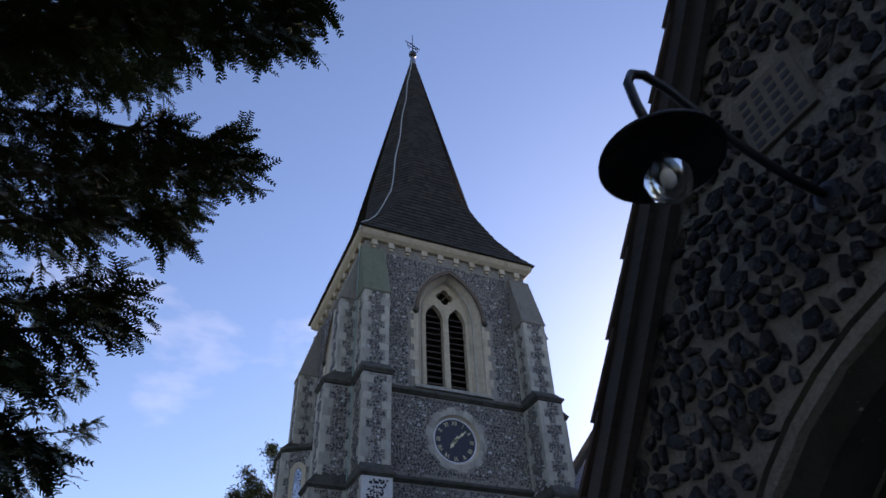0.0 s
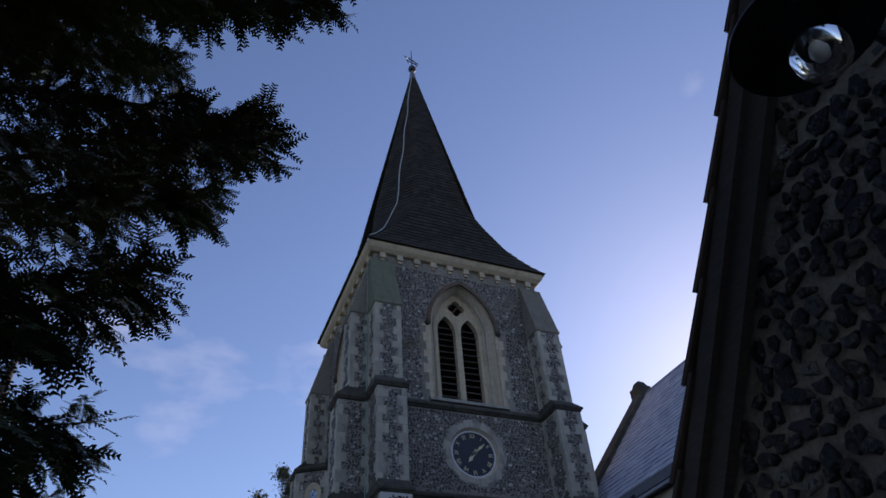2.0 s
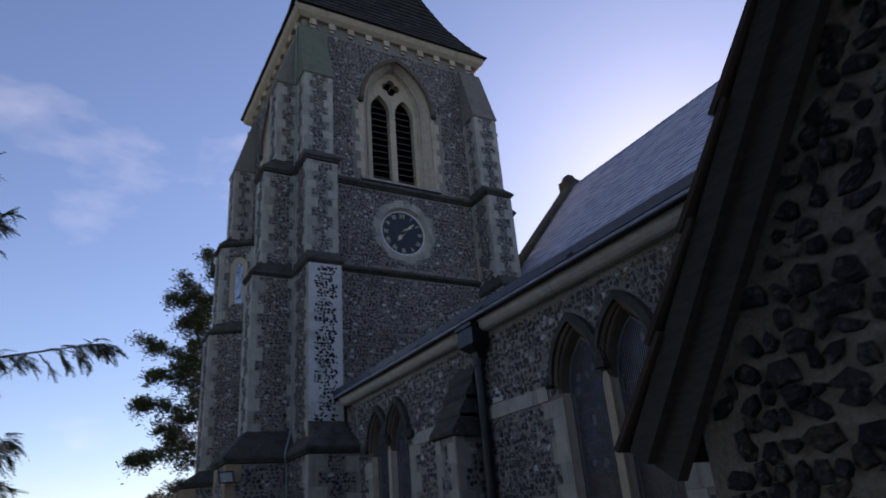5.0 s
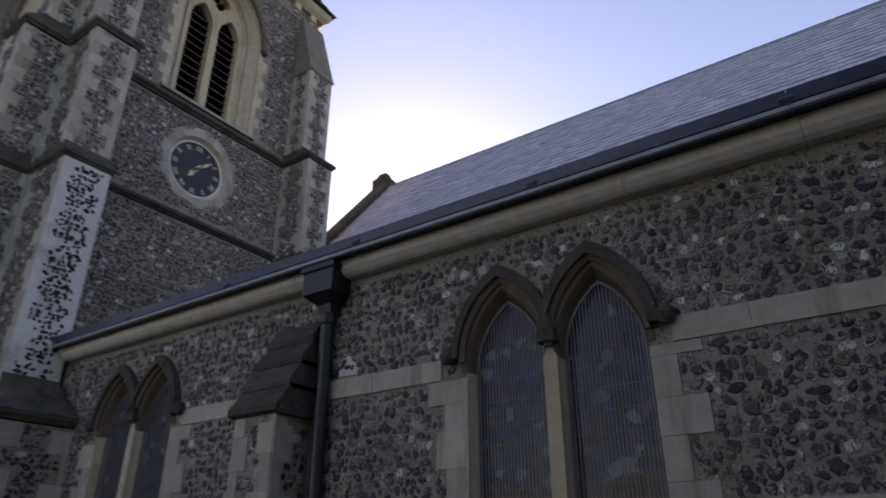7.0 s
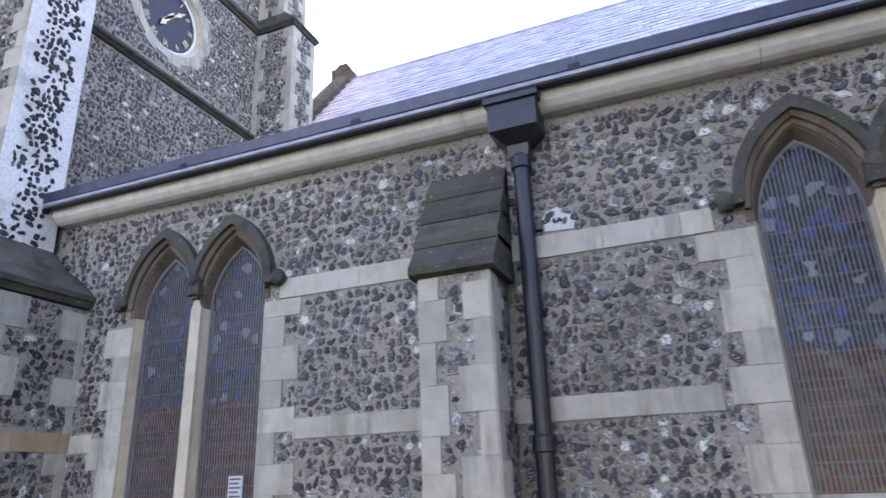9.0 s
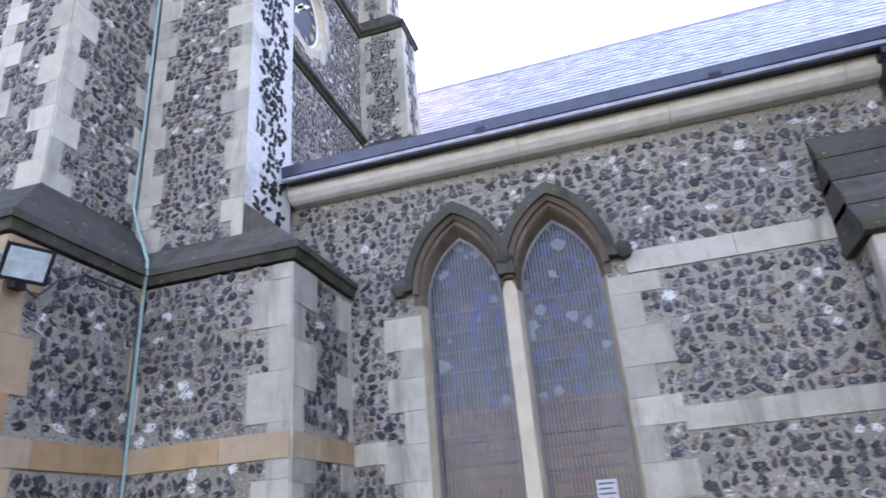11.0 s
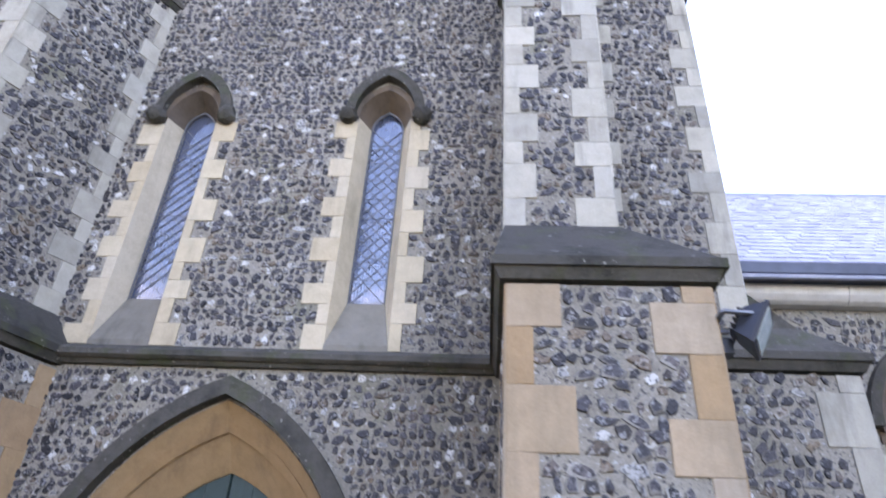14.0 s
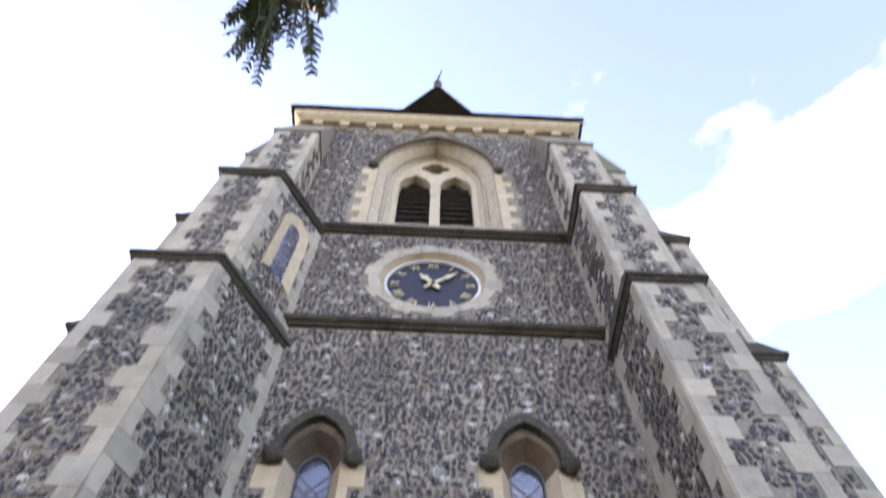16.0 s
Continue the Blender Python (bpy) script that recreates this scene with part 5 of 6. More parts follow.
# gable parapet at the nave's far end, with coping and apex stone
gable = tagged(part("wall_nave_gable", Soup().add([(x, yy, z) for yy in (14.1, 14.5) for x, z in ((9.3, 0), (20.8, 0), (20.8, 4.4), (16.5, 6.9), (12.8, 11.52), (9.3, 7.2))],
               [(0, 1, 2, 3, 4, 5), (11, 10, 9, 8, 7, 6)] + [(i, 6 + i, 6 + (i + 1) % 6, (i + 1) % 6) for i in range(6)]).mesh("wall_nave_gable", M_MORTAR)), "nave gable wall of flint behind the tower", "gable wall", kind="structure")
t = 0.14
while t < 0.975:
    t2 = min(t + 0.11, 0.975)
    a, b = RE + slope * t, RE + slope * (t2 - 0.002)
    v = [Vector((p2.x, yy, p2.z + dz)) for p2 in (a, b) for yy, dz in ((14.04, 0.02), (14.04, 0.22), (14.3, 0.30), (14.56, 0.22), (14.56, 0.02))]
    part("coping_stone", fix(mesh_of("coping_stone", v, [(0, 1, 2, 3, 4), (9, 8, 7, 6, 5)] + [(i, (i + 1) % 5, 5 + (i + 1) % 5, 5 + i) for i in range(5)], M_DARKSTONE)), gable)
    t = t2
s = Soup().box(12.58, 13.02, 14.05, 14.55, 11.38, 11.70)
s.add([(12.62, 14.1, 11.70), (12.98, 14.1, 11.70), (12.98, 14.5, 11.70), (12.62, 14.5, 11.70), (12.7, 14.18, 11.90), (12.9, 14.18, 11.90), (12.9, 14.42, 11.90), (12.7, 14.42, 11.90)],
      [(0, 1, 5, 4), (1, 2, 6, 5), (2, 3, 7, 6), (3, 0, 4, 7), (4, 5, 6, 7)])
part("apex_stone", s.mesh("apex_stone", M_DARKSTONE), gable)
tagged(part("wall_nave_east", Soup().box(20.2, 20.8, -4.0, 14.5, -0.2, 4.5).mesh("wall_nave_east", M_MORTAR)), "plain far side wall of the nave", "nave wall", kind="structure")
tagged(part("wall_nave_south", Soup().add([(x, yy, z) for yy in (-4.0, -3.5) for x, z in ((4.7, -0.2), (20.5, -0.2), (20.5, 4.3), (16.75, 6.2), (12.8, 11.15), (8.85, 6.2), (8.85, 5.0), (4.7, 4.35))],
       [tuple(range(8)), tuple(range(15, 7, -1))] + [(i, 8 + i, 8 + (i + 1) % 8, (i + 1) % 8) for i in range(8)]).mesh("wall_nave_south", M_MORTAR)), "plain end wall of the nave", "nave wall", kind="structure")
tagged(part("floor", Soup().box(4.7, 20.7, -3.9, 14.2, -0.15, 0.02).mesh("floor", M_GRAVEL)), "dim stone floor inside the church", "floor", kind="structure")

# ---- porch ----
PX, PY = 1.35, -0.10
fp = Face((PX, PY), (0, -1), (-1, 0))
PK = 1.376
PT = 4.90                                   # verge at the apex
PDOOR = dict(hw=1.15, z_low=-0.1, z_spring=1.62, rise=1.28)
g = [(-1.90, -0.2), (1.90, -0.2), (1.90, PT - 0.22 - PK * 1.9), (0, PT - 0.22), (-1.90, PT - 0.22 - PK * 1.9)]
front = prism(fp, g, 0.0, -0.45)
porch = tagged(part("wall_porch", cut("wall_porch", front, [prism(fp, arch(0, **PDOOR), 0.5, -1.0)], M_MORTAR_PORCH)), "gabled porch wall of large dark flints in wide mortar", "porch wall", kind="structure")
for yy in (PY - 1.90, PY + 1.55):
    tagged(part("wall_porch_side", Soup().box(PX + 0.45, AX - 0.01, yy, yy + 0.35, -0.2, PT - 0.24 - PK * 1.9).mesh("wall_porch_side", M_MORTAR)), "low side wall of the porch", "porch wall", kind="structure")
pw = thing("door_2", (PX, PY, 0), "pointed stone porch archway with a dark sheet for its shaded interior", "doorway", kind="structure")
part("arch_moulding", fix(band(fp, arch(0, 1.19, -0.1, 1.62, 1.33, 12), arch(0, 1.10, -0.1, 1.62, 1.22, 12), 0.012, -0.10, -0.3).mesh("arch_moulding", M_DARKSTONE)), pw)
# flat dark sheet stands in for the shade inside the open archway
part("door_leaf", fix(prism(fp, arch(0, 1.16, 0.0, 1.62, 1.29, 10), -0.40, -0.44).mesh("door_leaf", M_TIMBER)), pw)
p_keep = keeper((), [in_arch(0, 1.20, 0, 1.62, 1.34), lambda u, z, e: z > PT - 0.30 - PK * abs(u) - e, lambda u, z, e: -0.36 - e < u < -0.06 + e and 3.52 - e < z < 3.82 + e])
flints(fp, -1.88, 1.88, 0.0, PT, porch, M_FLINT_DARK, p_keep, 0.066, 300, (-0.6, 3.2), 0.018, 0.98)
prf = thing("roof_porch", (PX, PY, 3), "steep tiled porch roof with stepped tile verge", "roof", kind="structure")
for q in (-1, 1):
    a, b = Vector((0, PY, PT)), Vector((0, PY + q * 2.12, PT - PK * 2.12))
    dn = (b - a).normalized()
    nn = Vector((0, -dn.z * q, dn.y * q)) if q > 0 else Vector((0, dn.z, -dn.y))
    if nn.z < 0:
        nn = -nn
    s = Soup()
    s.v = [Vector((x, 0, 0)) + p2 - nn * k for x in (PX - 0.085, AX) for p2, k in ((a, 0.03), (b, 0.03), (b, 0.10), (a, 0.10))]
    s.f = [(0, 1, 2, 3), (7, 6, 5, 4), (0, 4, 5, 1), (1, 5, 6, 2), (2, 6, 7, 3), (3, 7, 4, 0)]
    part("roof_boarding", fix(s.mesh("roof_boarding", M_TIMBER)), prf)
    s = Soup()
    s.v = [Vector((x, 0, 0)) + p2 - nn * k for x in (PX - 0.06, PX - 0.02) for p2, k in ((a, 0.10), (b, 0.10), (b, 0.19), (a, 0.19))]
    s.f = [(0, 1, 2, 3), (7, 6, 5, 4), (0, 4, 5, 1), (1, 5, 6, 2), (2, 6, 7, 3), (3, 7, 4, 0)]
    part("bargeboard", fix(s.mesh("bargeboard", M_TIMBER)), prf)
    L = (b - a).length
    n = 11
    for i in range(n):
        d0 = L * i / n
        for j in range(18):
            xx = PX - 0.10 + j * 0.18 + (0.09 if i % 2 and j else 0)
            p0 = a + dn * (d0 - 0.03)
            p1 = a + dn * (d0 + L / n + 0.02)
            v = [Vector((x, 0, 0)) + p2 + nn * h for x in (xx + 0.002, xx + 0.176 + (0 if j or i % 2 == 0 else 0.09)) for p2, h in ((p0, -0.028), (p1, 0.0), (p1, 0.018), (p0, -0.012))]
            part("roof_tile", fix(mesh_of("roof_tile", v, [(0, 1, 2, 3), (7, 6, 5, 4), (0, 4, 5, 1), (1, 5, 6, 2), (2, 6, 7, 3), (3, 7, 4, 0)], M_TILE)), prf) if j < 9 else None
vent = thing("air_brick", fp.at(-0.21, 3.58, 0), "pale terracotta air brick with slots set in the flint", "vent")
part("plate", fix(prism(fp, [(-0.34, 3.54), (-0.08, 3.54), (-0.08, 3.80), (-0.34, 3.80)], 0.018, -0.05).mesh("plate", M_TERRACOTTA)), vent)
for i in range(4):
    for j in range(6):
        u, z = -0.315 + i * 0.058, 3.565 + j * 0.039
        # a dark bar on the face stands in for each slot's shaded hole
        part("slot", Soup().beam(fp.at(u, z, 0.0175), fp.at(u + 0.034, z, 0.0175), 0.02, 0.006, fp.n).mesh("slot", M_INK), vent)

lamp = thing("porch_lamp", (PX, 0.10, 3.24), "black swan-neck porch lamp with a wide hat and clear glass", "lamp")
LX, LY, LZ = 0.72, 0.10, 3.16
arm = [(1.35, 0.10, 3.24), (1.20, 0.10, 3.27), (1.05, 0.10, 3.34), (0.93, 0.10, 3.43), (0.84, 0.10, 3.50), (0.77, 0.10, 3.525), (0.72, 0.10, 3.505), (0.695, 0.10, 3.45), (0.70, 0.10, 3.36), (0.715, 0.10, 3.28)]
part("arm", Soup().tube(arm, 0.014, 10).mesh("arm", M_IRON, True), lamp)
part("wall_plate", Soup().lathe((1.35, 0.10, 3.24), [(0.05, 0.0), (0.05, 0.012), (0.03, 0.02), (0.0, 0.022)], 16, (-1, 0, 0)).mesh("wall_plate", M_IRON), lamp)
part("shade", Soup().lathe((LX, LY, LZ), [(0.0, 0.125), (0.035, 0.12), (0.045, 0.07), (0.075, 0.05), (0.12, 0.03), (0.155, 0.0), (0.158, -0.012), (0.150, -0.010), (0.115, 0.015), (0.07, 0.035), (0.0, 0.04)], 36).mesh("shade", M_IRON, True), lamp, "wide black hat")
part("globe", Soup().lathe((LX, LY, LZ), [(0.058, 0.03), (0.062, 0.0), (0.062, -0.07), (0.05, -0.115), (0.025, -0.14), (0.0, -0.145)], 24).mesh("globe", M_CLEAR, True), lamp, "clear glass jar")
part("bulb", Soup().lathe((LX, LY, LZ), [(0.013, 0.02), (0.014, -0.02), (0.028, -0.05), (0.032, -0.075), (0.022, -0.10), (0.0, -0.108)], 16).mesh("bulb", M_WHITE, True), lamp, "white bulb")

# ---- floodlight and conductor strip in the corner of the tower ----
fl = thing("floodlight", (2.56, 13.5, 3.05), "small grey floodlight on a bracket under the buttress cap", "floodlight")
fn = Vector((-0.36, -0.81, -0.46)).normalized()
fx = fn.cross(Vector((0, 0, 1))).normalized()
FM = Matrix.Identity(4)
FM.col[0][:3], FM.col[1][:3], FM.col[2][:3] = fx, fn.cross(fx), fn
FM = Matrix.Translation((2.50, 13.31, 3.03)) @ FM @ Matrix.Diagonal((1.3, 1.2, 1.2, 1))


def local(s, m):
    s.v = [m @ v for v in s.v]
    return s


part("housing", local(loft(oblong(-0.06, 0.06, -0.055, 0.055), -0.075, oblong(-0.095, 0.095, -0.085, 0.085), 0.0), FM).mesh("housing", M_IRON), fl)
part("bezel", local(loft(oblong(-0.1, 0.1, -0.09, 0.09), 0.0, oblong(-0.1, 0.1, -0.09, 0.09), 0.016), FM).mesh("bezel", M_IRON), fl)
part("lens", local(loft(oblong(-0.083, 0.083, -0.073, 0.073), 0.015, oblong(-0.08, 0.08, -0.07, 0.07), 0.020), FM).mesh("lens", M_FLOODGLASS), fl, "pale glass lens")
for i in range(5):
    part("fin", local(Soup().box(-0.055, 0.055, -0.05 + i * 0.024, -0.046 + i * 0.024, -0.10, -0.07), FM).mesh("fin", M_IRON), fl)
part("bracket", Soup().beam((2.44, 13.49, 3.10), (2.42, 13.36, 3.08), 0.03, 0.012).beam((2.70, 13.50, 3.10), (2.64, 13.40, 3.08), 0.03, 0.012).beam((2.53, 13.493, 3.10), (2.74, 13.493, 3.10), 0.012, 0.05).beam((2.44, 13.49, 3.10), (2.56, 13.49, 3.10), 0.03, 0.012).mesh("bracket", M_LEAD), fl)
part("junction_box", Soup().box(2.55, 2.63, 13.43, 13.497, 2.93, 3.01).mesh("junction_box", M_IRON), fl)
part("cable", Soup().tube([(2.56, 13.40, 3.03), (2.62, 13.44, 2.95), (2.75, 13.485, 2.93), (2.9, 13.488, 3.10), (3.1, 13.488, 3.20), (3.5, 13.488, 3.21), (3.61, 13.485, 3.12), (3.62, 13.485, 2.6), (3.635, 13.487, 1.5), (3.63, 13.487, 0.0)], 0.007, 6).mesh("cable", M_INK), fl)
cs = thing("conductor_strip", (3.8, 13.8, 0), "verdigris conductor strip fixed down the tower's inner corner", "cable")
path = [(3.80, 13.81, 14.3)] + [(3.805 + random.uniform(-0.006, 0.006), 13.815, z) for z in np.linspace(13.0, 4.1, 9)] + [(3.76, 13.70, 3.85), (3.60, 13.44, 3.48), (3.585, 13.42, 3.36), (3.635, 13.475, 3.22)] + [(3.645 + random.uniform(-0.008, 0.004), 13.48, z) for z in np.linspace(2.9, 0.0, 6)]
part("strip", Soup().tube(path, 0.012, 5).mesh("strip", M_CABLE), cs)

sign = thing("notice", fa.at(2.0, 1.5, -0.15), "small white printed notice inside the leaded window guard", "notice")
s = Soup()
s.box(0, 1, 0, 1, 0, 1)
s.v = [fa.at(1.84 + p.x * 0.14, 1.49 + p.z * 0.19, -0.082 + 0.006 * p.y) for p in s.v]
part("sheet", s.mesh("sheet", M_PAPER), sign)
for i in range(5):
    part("print_bar", Soup().beam(fa.at(1.855, 1.655 - i * 0.033, -0.075), fa.at(1.965 - 0.02 * (i % 2), 1.655 - i * 0.033, -0.075), 0.013, 0.003, fa.n).mesh("print_bar", M_INK), sign)

# ---- ground ----
tagged(part("ground", Soup().box(-900, 900, -900, 900, -0.30, -0.02).mesh("ground", M_GRASS)), "rough churchyard grass reaching the horizon", "ground", kind="structure")
pv = Soup().add([(-1.4, -12, -0.015), (1.3, -12, -0.015), (1.3, 24, -0.015), (-1.4, 24, -0.015), (-1.4, -12, 0.012), (1.3, -12, 0.012), (1.3, 24, 0.012), (-1.4, 24, 0.012)], [(4, 5, 6, 7), (0, 1, 5, 4), (1, 2, 6, 5), (2, 3, 7, 6), (3, 0, 4, 7)])
tagged(part("path", pv.mesh("path", M_GRAVEL)), "gravel path along the church", "path", kind="structure")

# ---- trees ----
def spray_shape(n, length, needle, width, droop):
    """A flat twig with needles in two ranks, as vertices and faces."""
    v, f = [], []
    for i in range(n):
        t = (i + 0.5) / n
        x, z = length * t, -droop * t * t
        ln = needle * (1.0 - 0.55 * t) * random.uniform(0.8, 1.15)
        for q in (-1, 1):
            a = radians(random.uniform(48, 66))
            dx, dy = math.cos(a) * ln, math.sin(a) * ln * q
            o = len(v)
            zz = random.uniform(-0.15, 0.15) * ln
            v += [(x - width / 2, 0, z), (x + width / 2, 0, z), (x + dx + width * 0.3, dy, z + zz), (x + dx - width * 0.3, dy, z + zz)]
            f.append((o, o + 1, o + 2, o + 3))
    o = len(v)
    v += [(0, -width * 0.5, 0), (0, width * 0.5, 0), (length, 0, -droop)]
    f.append((o, o + 1, o + 2))
    return np.array(v), f


def branching(base, tip, sag, rnd, n=9):
    base, tip = Vector(base), Vector(tip)
    out = []
    side = (tip - base).cross(Vector((0, 0, 1))).normalized()
    w = rnd.uniform(-0.25, 0.25)
    for i in range(n + 1):
        t = i / n
        p = base.lerp(tip, t) + Vector((0, 0, sag * math.sin(math.pi * t))) + side * w * math.sin(math.pi * t) * (tip - base).length * 0.4
        out.append(p)
    return out


def conifer(name, label, base, height, trunk_r, limbs, shapes, mat, seed, twigs, sprays, twig_len, hang, limb_r=0.05):
    """Trunk, limbs that end at the given tips, twigs off the limbs and needle sprays off the twigs."""
    rnd = random.Random(seed)
    tr = thing(name, base, label, "tree")
    b = Vector(base)
    wood = Soup()
    trunk = [b + Vector((0.12 * math.sin(t * 3), 0.1 * math.sin(t * 2.2), height * t)) for t in np.linspace(0, 1, 9)]
    wood.tube(trunk, [trunk_r * (1.25 - 1.15 * t) for t in np.linspace(0, 1, 9)], 10)
    part("trunk", wood.mesh("trunk", M_BARK), tr)
    vs, fc, o = [], [], 0
    for z, tip, sag, density in limbs:
        root = b + Vector((0, 0, z))
        pts = branching(root, tip, sag, rnd)
        L = (Vector(tip) - root).length
        part("limb", Soup().tube(pts, [limb_r * L / 4 * (1.15 - t) + 0.005 for t in np.linspace(0, 1, len(pts))], 6).mesh("limb", M_BARK), tr)
        fine = Soup()
        for i in range(int(twigs * L * density)):
            t = 1 - rnd.random() ** 1.3 * 0.85
            k = t * (len(pts) - 1)
            j = min(int(k), len(pts) - 2)
            p = pts[j].lerp(pts[j + 1], k - j)
            along = (pts[j + 1] - pts[j]).normalized()
            side = along.cross(Vector((0, 0, 1))).normalized()
            dirn = (along * rnd.uniform(0.3, 1.0) + side * rnd.uniform(-1, 1) + Vector((0, 0, rnd.uniform(-0.85, 0.3)))).normalized()
            tl = twig_len * rnd.uniform(0.5, 1.2) * (1.15 - 0.6 * t)
            q = [p + dirn * tl * s + Vector((0, 0, -hang * tl * s * s)) for s in (0, 0.35, 0.7, 1.0)]
            fine.tube(q, [0.007, 0.005, 0.004, 0.002], 3)
            count = sprays if density >= 0.6 else max(3, sprays // 2)
            for m in range(count):
                s = (m + rnd.random()) / count
                kk = s * 3
                jj = min(int(kk), 2)
                sp = q[jj].lerp(q[jj + 1], kk - jj)
                tw = (q[jj + 1] - q[jj]).normalized()
                sd = tw.cross(Vector((0, 0, 1)))
                sd = sd.normalized() if sd.length > 0.01 else Vector((1, 0, 0))
                dd = (tw * rnd.uniform(0.5, 1.0) + sd * rnd.choice((-1, 1)) * rnd.uniform(0.1, 0.9) + Vector((0, 0, rnd.uniform(-0.5, 0.2)))).normalized()
                up = Vector((rnd.uniform(-0.5, 0.5), rnd.uniform(-0.5, 0.5), 1))
                yv = up.cross(dd).normalized()
                zv = dd.cross(yv)
                sv, sf = shapes[rnd.randrange(len(shapes))]
                Rm = np.array([dd, yv, zv])
                vs.append(sv * rnd.uniform(0.7, 1.25) * (2.3 if density < 0.6 else 1.0) @ Rm + np.array(sp))
                fc.extend(tuple(a + o for a in g) for g in sf)
                o += len(sv)
        part("fine_growth", fine.mesh("fine_growth", M_BARK), tr, kind="stuff")
    part("crown", mesh_of("crown", np.concatenate(vs).tolist(), fc, mat), tr, "dense dark green needles", kind="stuff")
    return tr


YEW = [spray_shape(7, 0.125, 0.036, 0.0125, 0.0) for _ in range(6)]
rnd = random.Random(5)
yb = (-4.4, 3.2, 0.0)
ylimbs = [(3.4, (-0.25, 2.2, 4.80), 0.25, 1.2), (3.9, (-0.35, 2.3, 5.05), 0.25, 1.2), (4.2, (-0.15, 1.5, 5.25), 0.2, 1.2), (4.0, (-0.48, 3.0, 5.15), 0.3, 1.2), (2.8, (-0.66, 2.15, 3.74), 0.2, 1.2), (2.7, (-0.75, 2.0, 3.45), 0.2, 1.2), (4.6, (-0.05, 1.35, 5.45), 0.2, 1.1),
          (3.2, (-0.55, 2.5, 4.55), 0.2, 1.2), (4.4, (-0.40, 1.2, 5.8), 0.3, 1.2), (4.8, (-0.8, 2.2, 6.1), 0.2, 1.2), (3.7, (-0.85, 1.5, 4.9), 0.3, 1.2),
          (2.3, (-0.85, 1.5, 2.75), 0.15, 1.2), (2.0, (-0.95, 1.35, 2.4), 0.1, 1.2), (2.6, (-0.85, 1.6, 3.1), 0.15, 1.2), (2.2, (-1.2, 1.2, 2.7), 0.1, 1.2), (3.0, (-1.3, 1.4, 3.7), 0.2, 1.2), (5.2, (-1.0, 3.2, 6.6), 0.2, 1.1), (3.6, (-1.2, 0.6, 4.5), 0.3, 1.2), (4.2, (-1.3, 0.9, 5.6), 0.3, 1.2),
          (4.2, (-1.0, 2.9, 5.2), 0.2, 1.2), (4.6, (-1.1, 2.4, 5.6), 0.2, 1.2), (3.0, (-1.6, 1.5, 4.3), 0.2, 1.2), (2.5, (-1.6, 1.3, 3.2), 0.15, 1.2), (5.0, (-0.6, 1.0, 6.6), 0.2, 1.1),
          (2.6, (-0.78, 2.30, 3.12), 0.15, 1.2), (2.4, (-0.72, 2.40, 2.80), 0.1, 1.2), (2.1, (-0.75, 2.40, 2.45), 0.1, 1.2)]
# fuller crown, kept out of view, added to block sky light from the walls
n = 0
while n < 105:
    a = rnd.uniform(0, 360)
    h = rnd.uniform(1.8, 10.5)
    r = rnd.uniform(2.6, 6.2) * (1.15 - h / 15)
    tx, ty = yb[0] + r * math.cos(radians(a)), yb[1] + r * math.sin(radians(a))
    if tx > -0.9 - 0.48 * max(ty - 0.2, 0):
        continue
    n += 1
    ylimbs.append((min(h, 9.4), (tx, ty, h + rnd.uniform(0.3, 1.5)), 0.2, 0.5))
for i in range(20):                       # the side that overhangs the porch: unseen limbs added to shade its wall
    h = rnd.uniform(2.6, 8.0)
    ylimbs.append((min(h, 6.5), (rnd.uniform(-3.2, 0.3), rnd.uniform(-5.5, -1.2), h + rnd.uniform(0.6, 1.6)), 0.2, 0.5))
conifer("yew_tree", "old dark yew tree overhanging the churchyard path", yb, 10.6, 0.42, ylimbs, YEW, M_YEW, 11, 26, 9, 0.44, 0.05, 0.024)

CON = [spray_shape(8, 0.30, 0.075, 0.026, 0.08) for _ in range(5)]
cb = (-5.2, 19.4, 0.0)
climbs = [(8.8, (-2.1, 18.4, 10.0), -1.0, 0.8), (3.6, (-1.3, 18.2, 4.4), -0.5, 1.6), (6.4, (-2.4, 17.9, 7.0), -0.8, 0.8), (5.8, (0.28, 17.66, 6.55), 0.1, 0.7), (4.6, (-1.9, 17.6, 4.9), -0.5, 1.6), (2.8, (-1.3, 17.4, 3.4), -0.3, 1.8), (9.6, (-2.8, 18.0, 11.0), -0.6, 0.8), (2.4, (-1.5, 17.8, 2.5), -0.2, 1.8), (3.2, (-1.7, 17.0, 3.9), -0.3, 1.7), (4.0, (-2.2, 16.8, 4.7), -0.3, 1.6)]
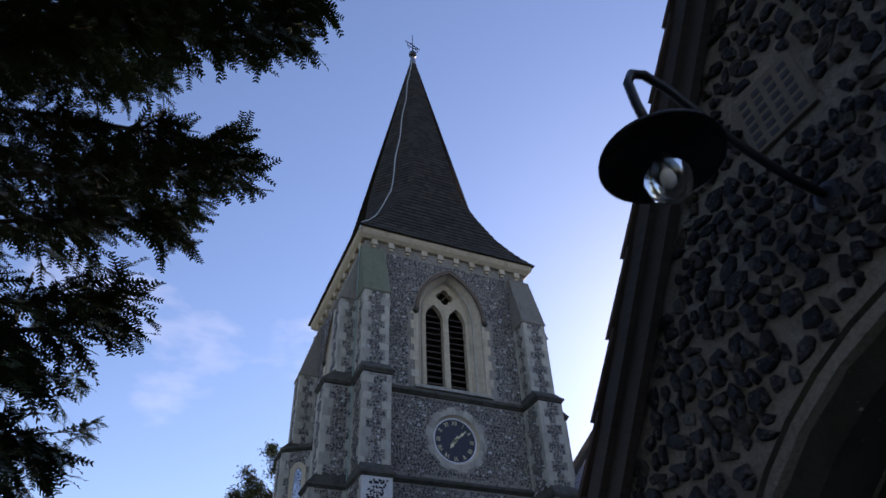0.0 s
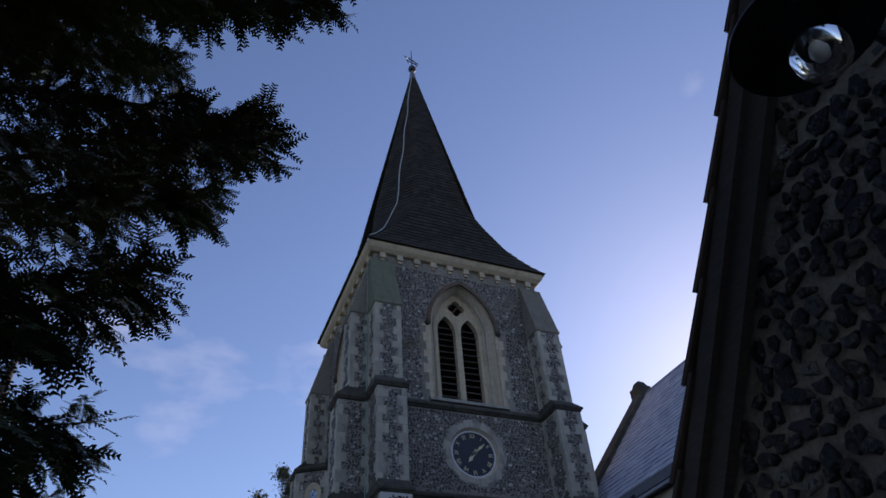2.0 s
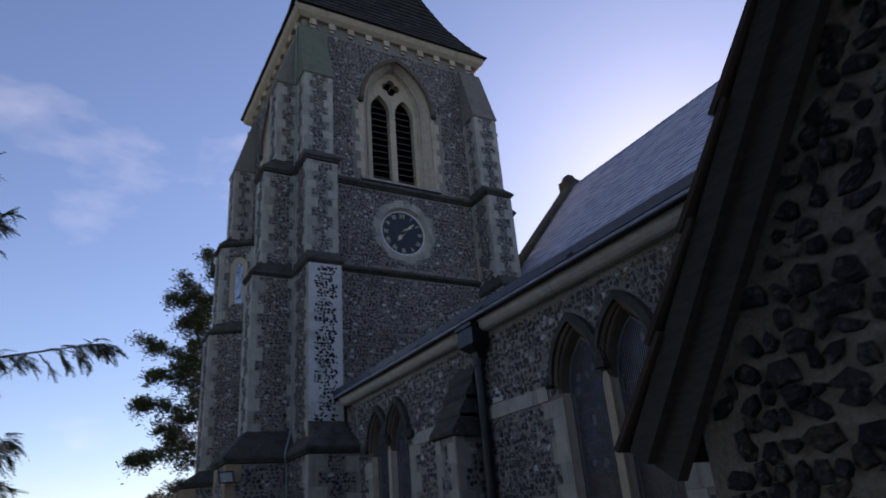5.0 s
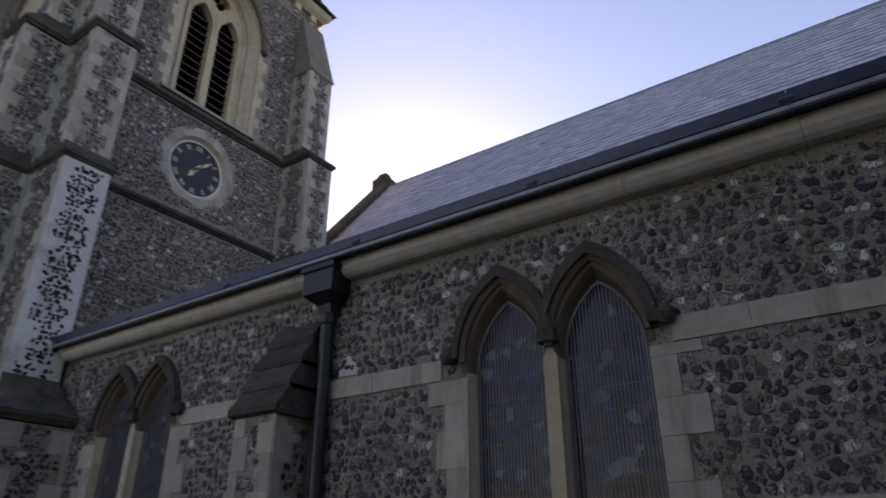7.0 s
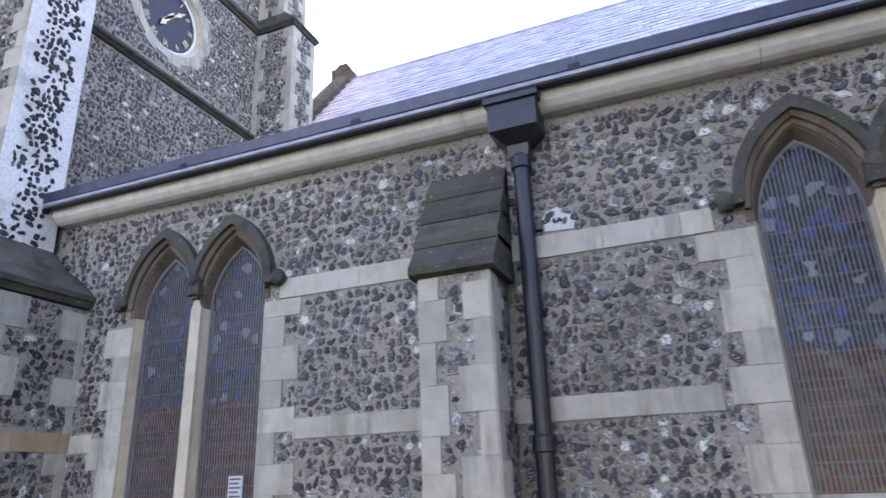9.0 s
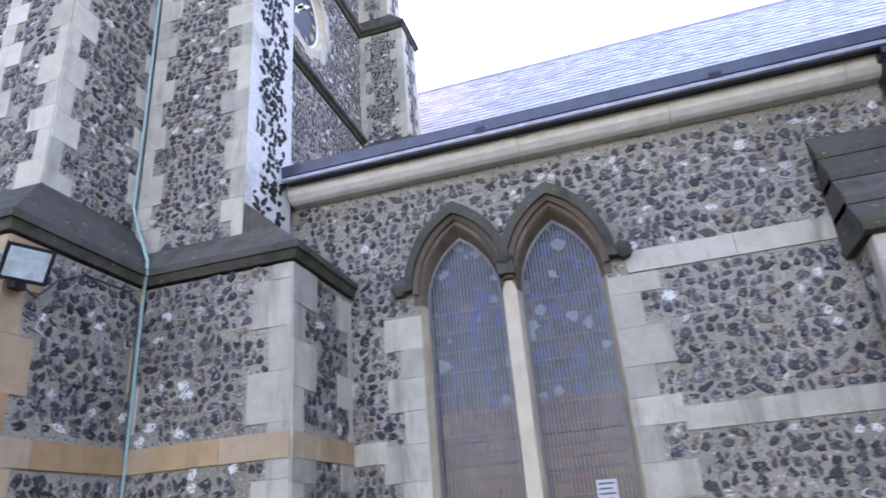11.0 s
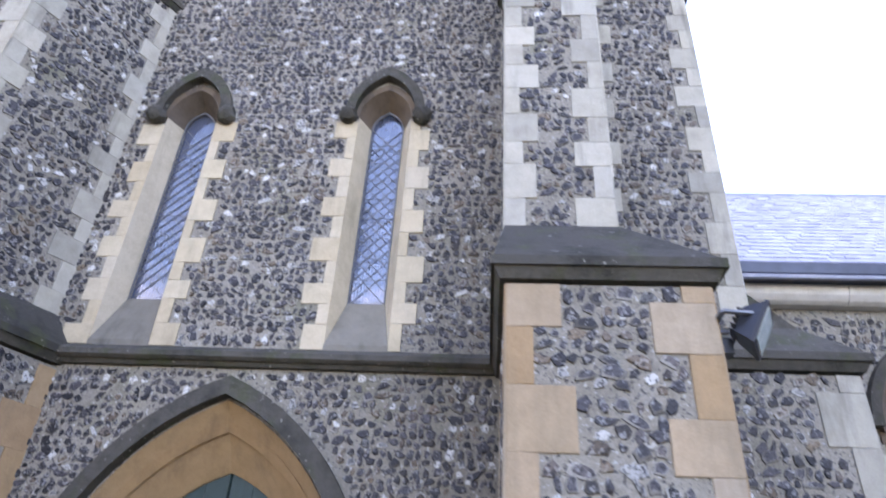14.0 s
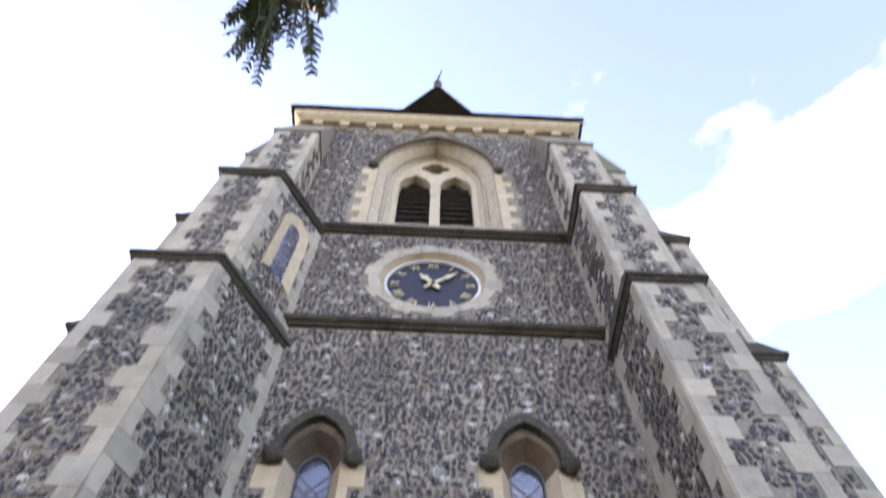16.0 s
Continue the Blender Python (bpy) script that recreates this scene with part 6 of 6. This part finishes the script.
for i in range(44):
    h = 2.0 + 11.0 * rnd.random() ** 1.6
    a = rnd.uniform(0, 360)
    r = (1.1 - h / 15) * rnd.uniform(2.6, 4.0)
    tx = cb[0] + r * math.cos(radians(a))
    climbs.append((h, (min(tx, -2.6), cb[1] + r * math.sin(radians(a)), h + rnd.uniform(-0.2, 0.7)), -0.3, 0.8))
conifer("conifer_tree", "tall conifer with layered drooping branches by the path", cb, 15.0, 0.36, climbs, CON, M_CONIFER, 21, 13, 8, 0.8, 0.3, 0.03)


def leaf_shape(n, spread, size):
    v, f = [], []
    for i in range(n):
        c = Vector((random.gauss(0, spread), random.gauss(0, spread), random.gauss(0, spread * 0.8)))
        t = Euler((random.uniform(-1, 1), random.uniform(-1, 1), random.uniform(0, 6.28))).to_matrix()
        o = len(v)
        v += [c + t @ Vector(p) * size for p in ((-0.9, 0, 0), (0, 0.35, 0.1), (0.9, 0, 0), (0, -0.35, 0.1))]
        f.append((o, o + 1, o + 2, o + 3))
    return np.array([tuple(p) for p in v]), f


LVS = [leaf_shape(16, 0.16, 0.085) for _ in range(5)]
bb = (5.6, 32.0, 0.0)
blimbs = [(12.0, (4.9, 31.6, 15.2), 0.3, 1.2), (9.0, (2.3, 31.4, 10.6), 0.3, 1.2), (7.0, (2.5, 31.4, 7.9), 0.3, 1.2), (10.5, (3.4, 31.2, 12.7), 0.3, 1.2), (5.2, (2.4, 31.2, 5.6), 0.3, 1.2), (3.6, (2.7, 31.2, 3.4), 0.2, 1.2), (11.5, (4.0, 31.4, 13.8), 0.3, 1.2), (8.0, (3.0, 31.2, 9.1), 0.3, 1.2)]
for i in range(26):
    h = rnd.uniform(3.0, 13.0)
    a = rnd.uniform(90, 300)
    r = (1.15 - h / 18) * rnd.uniform(1.6, 3.0)
    blimbs.append((h, (bb[0] + r * math.cos(radians(a)), bb[1] + r * math.sin(radians(a)), h + rnd.uniform(0.2, 1.2)), 0.2, 0.9))
conifer("evergreen_tree", "broad evergreen tree standing beyond the tower", bb, 15.0, 0.3, blimbs, LVS, M_LEAF, 31, 7, 6, 0.9, 0.1, 0.03)
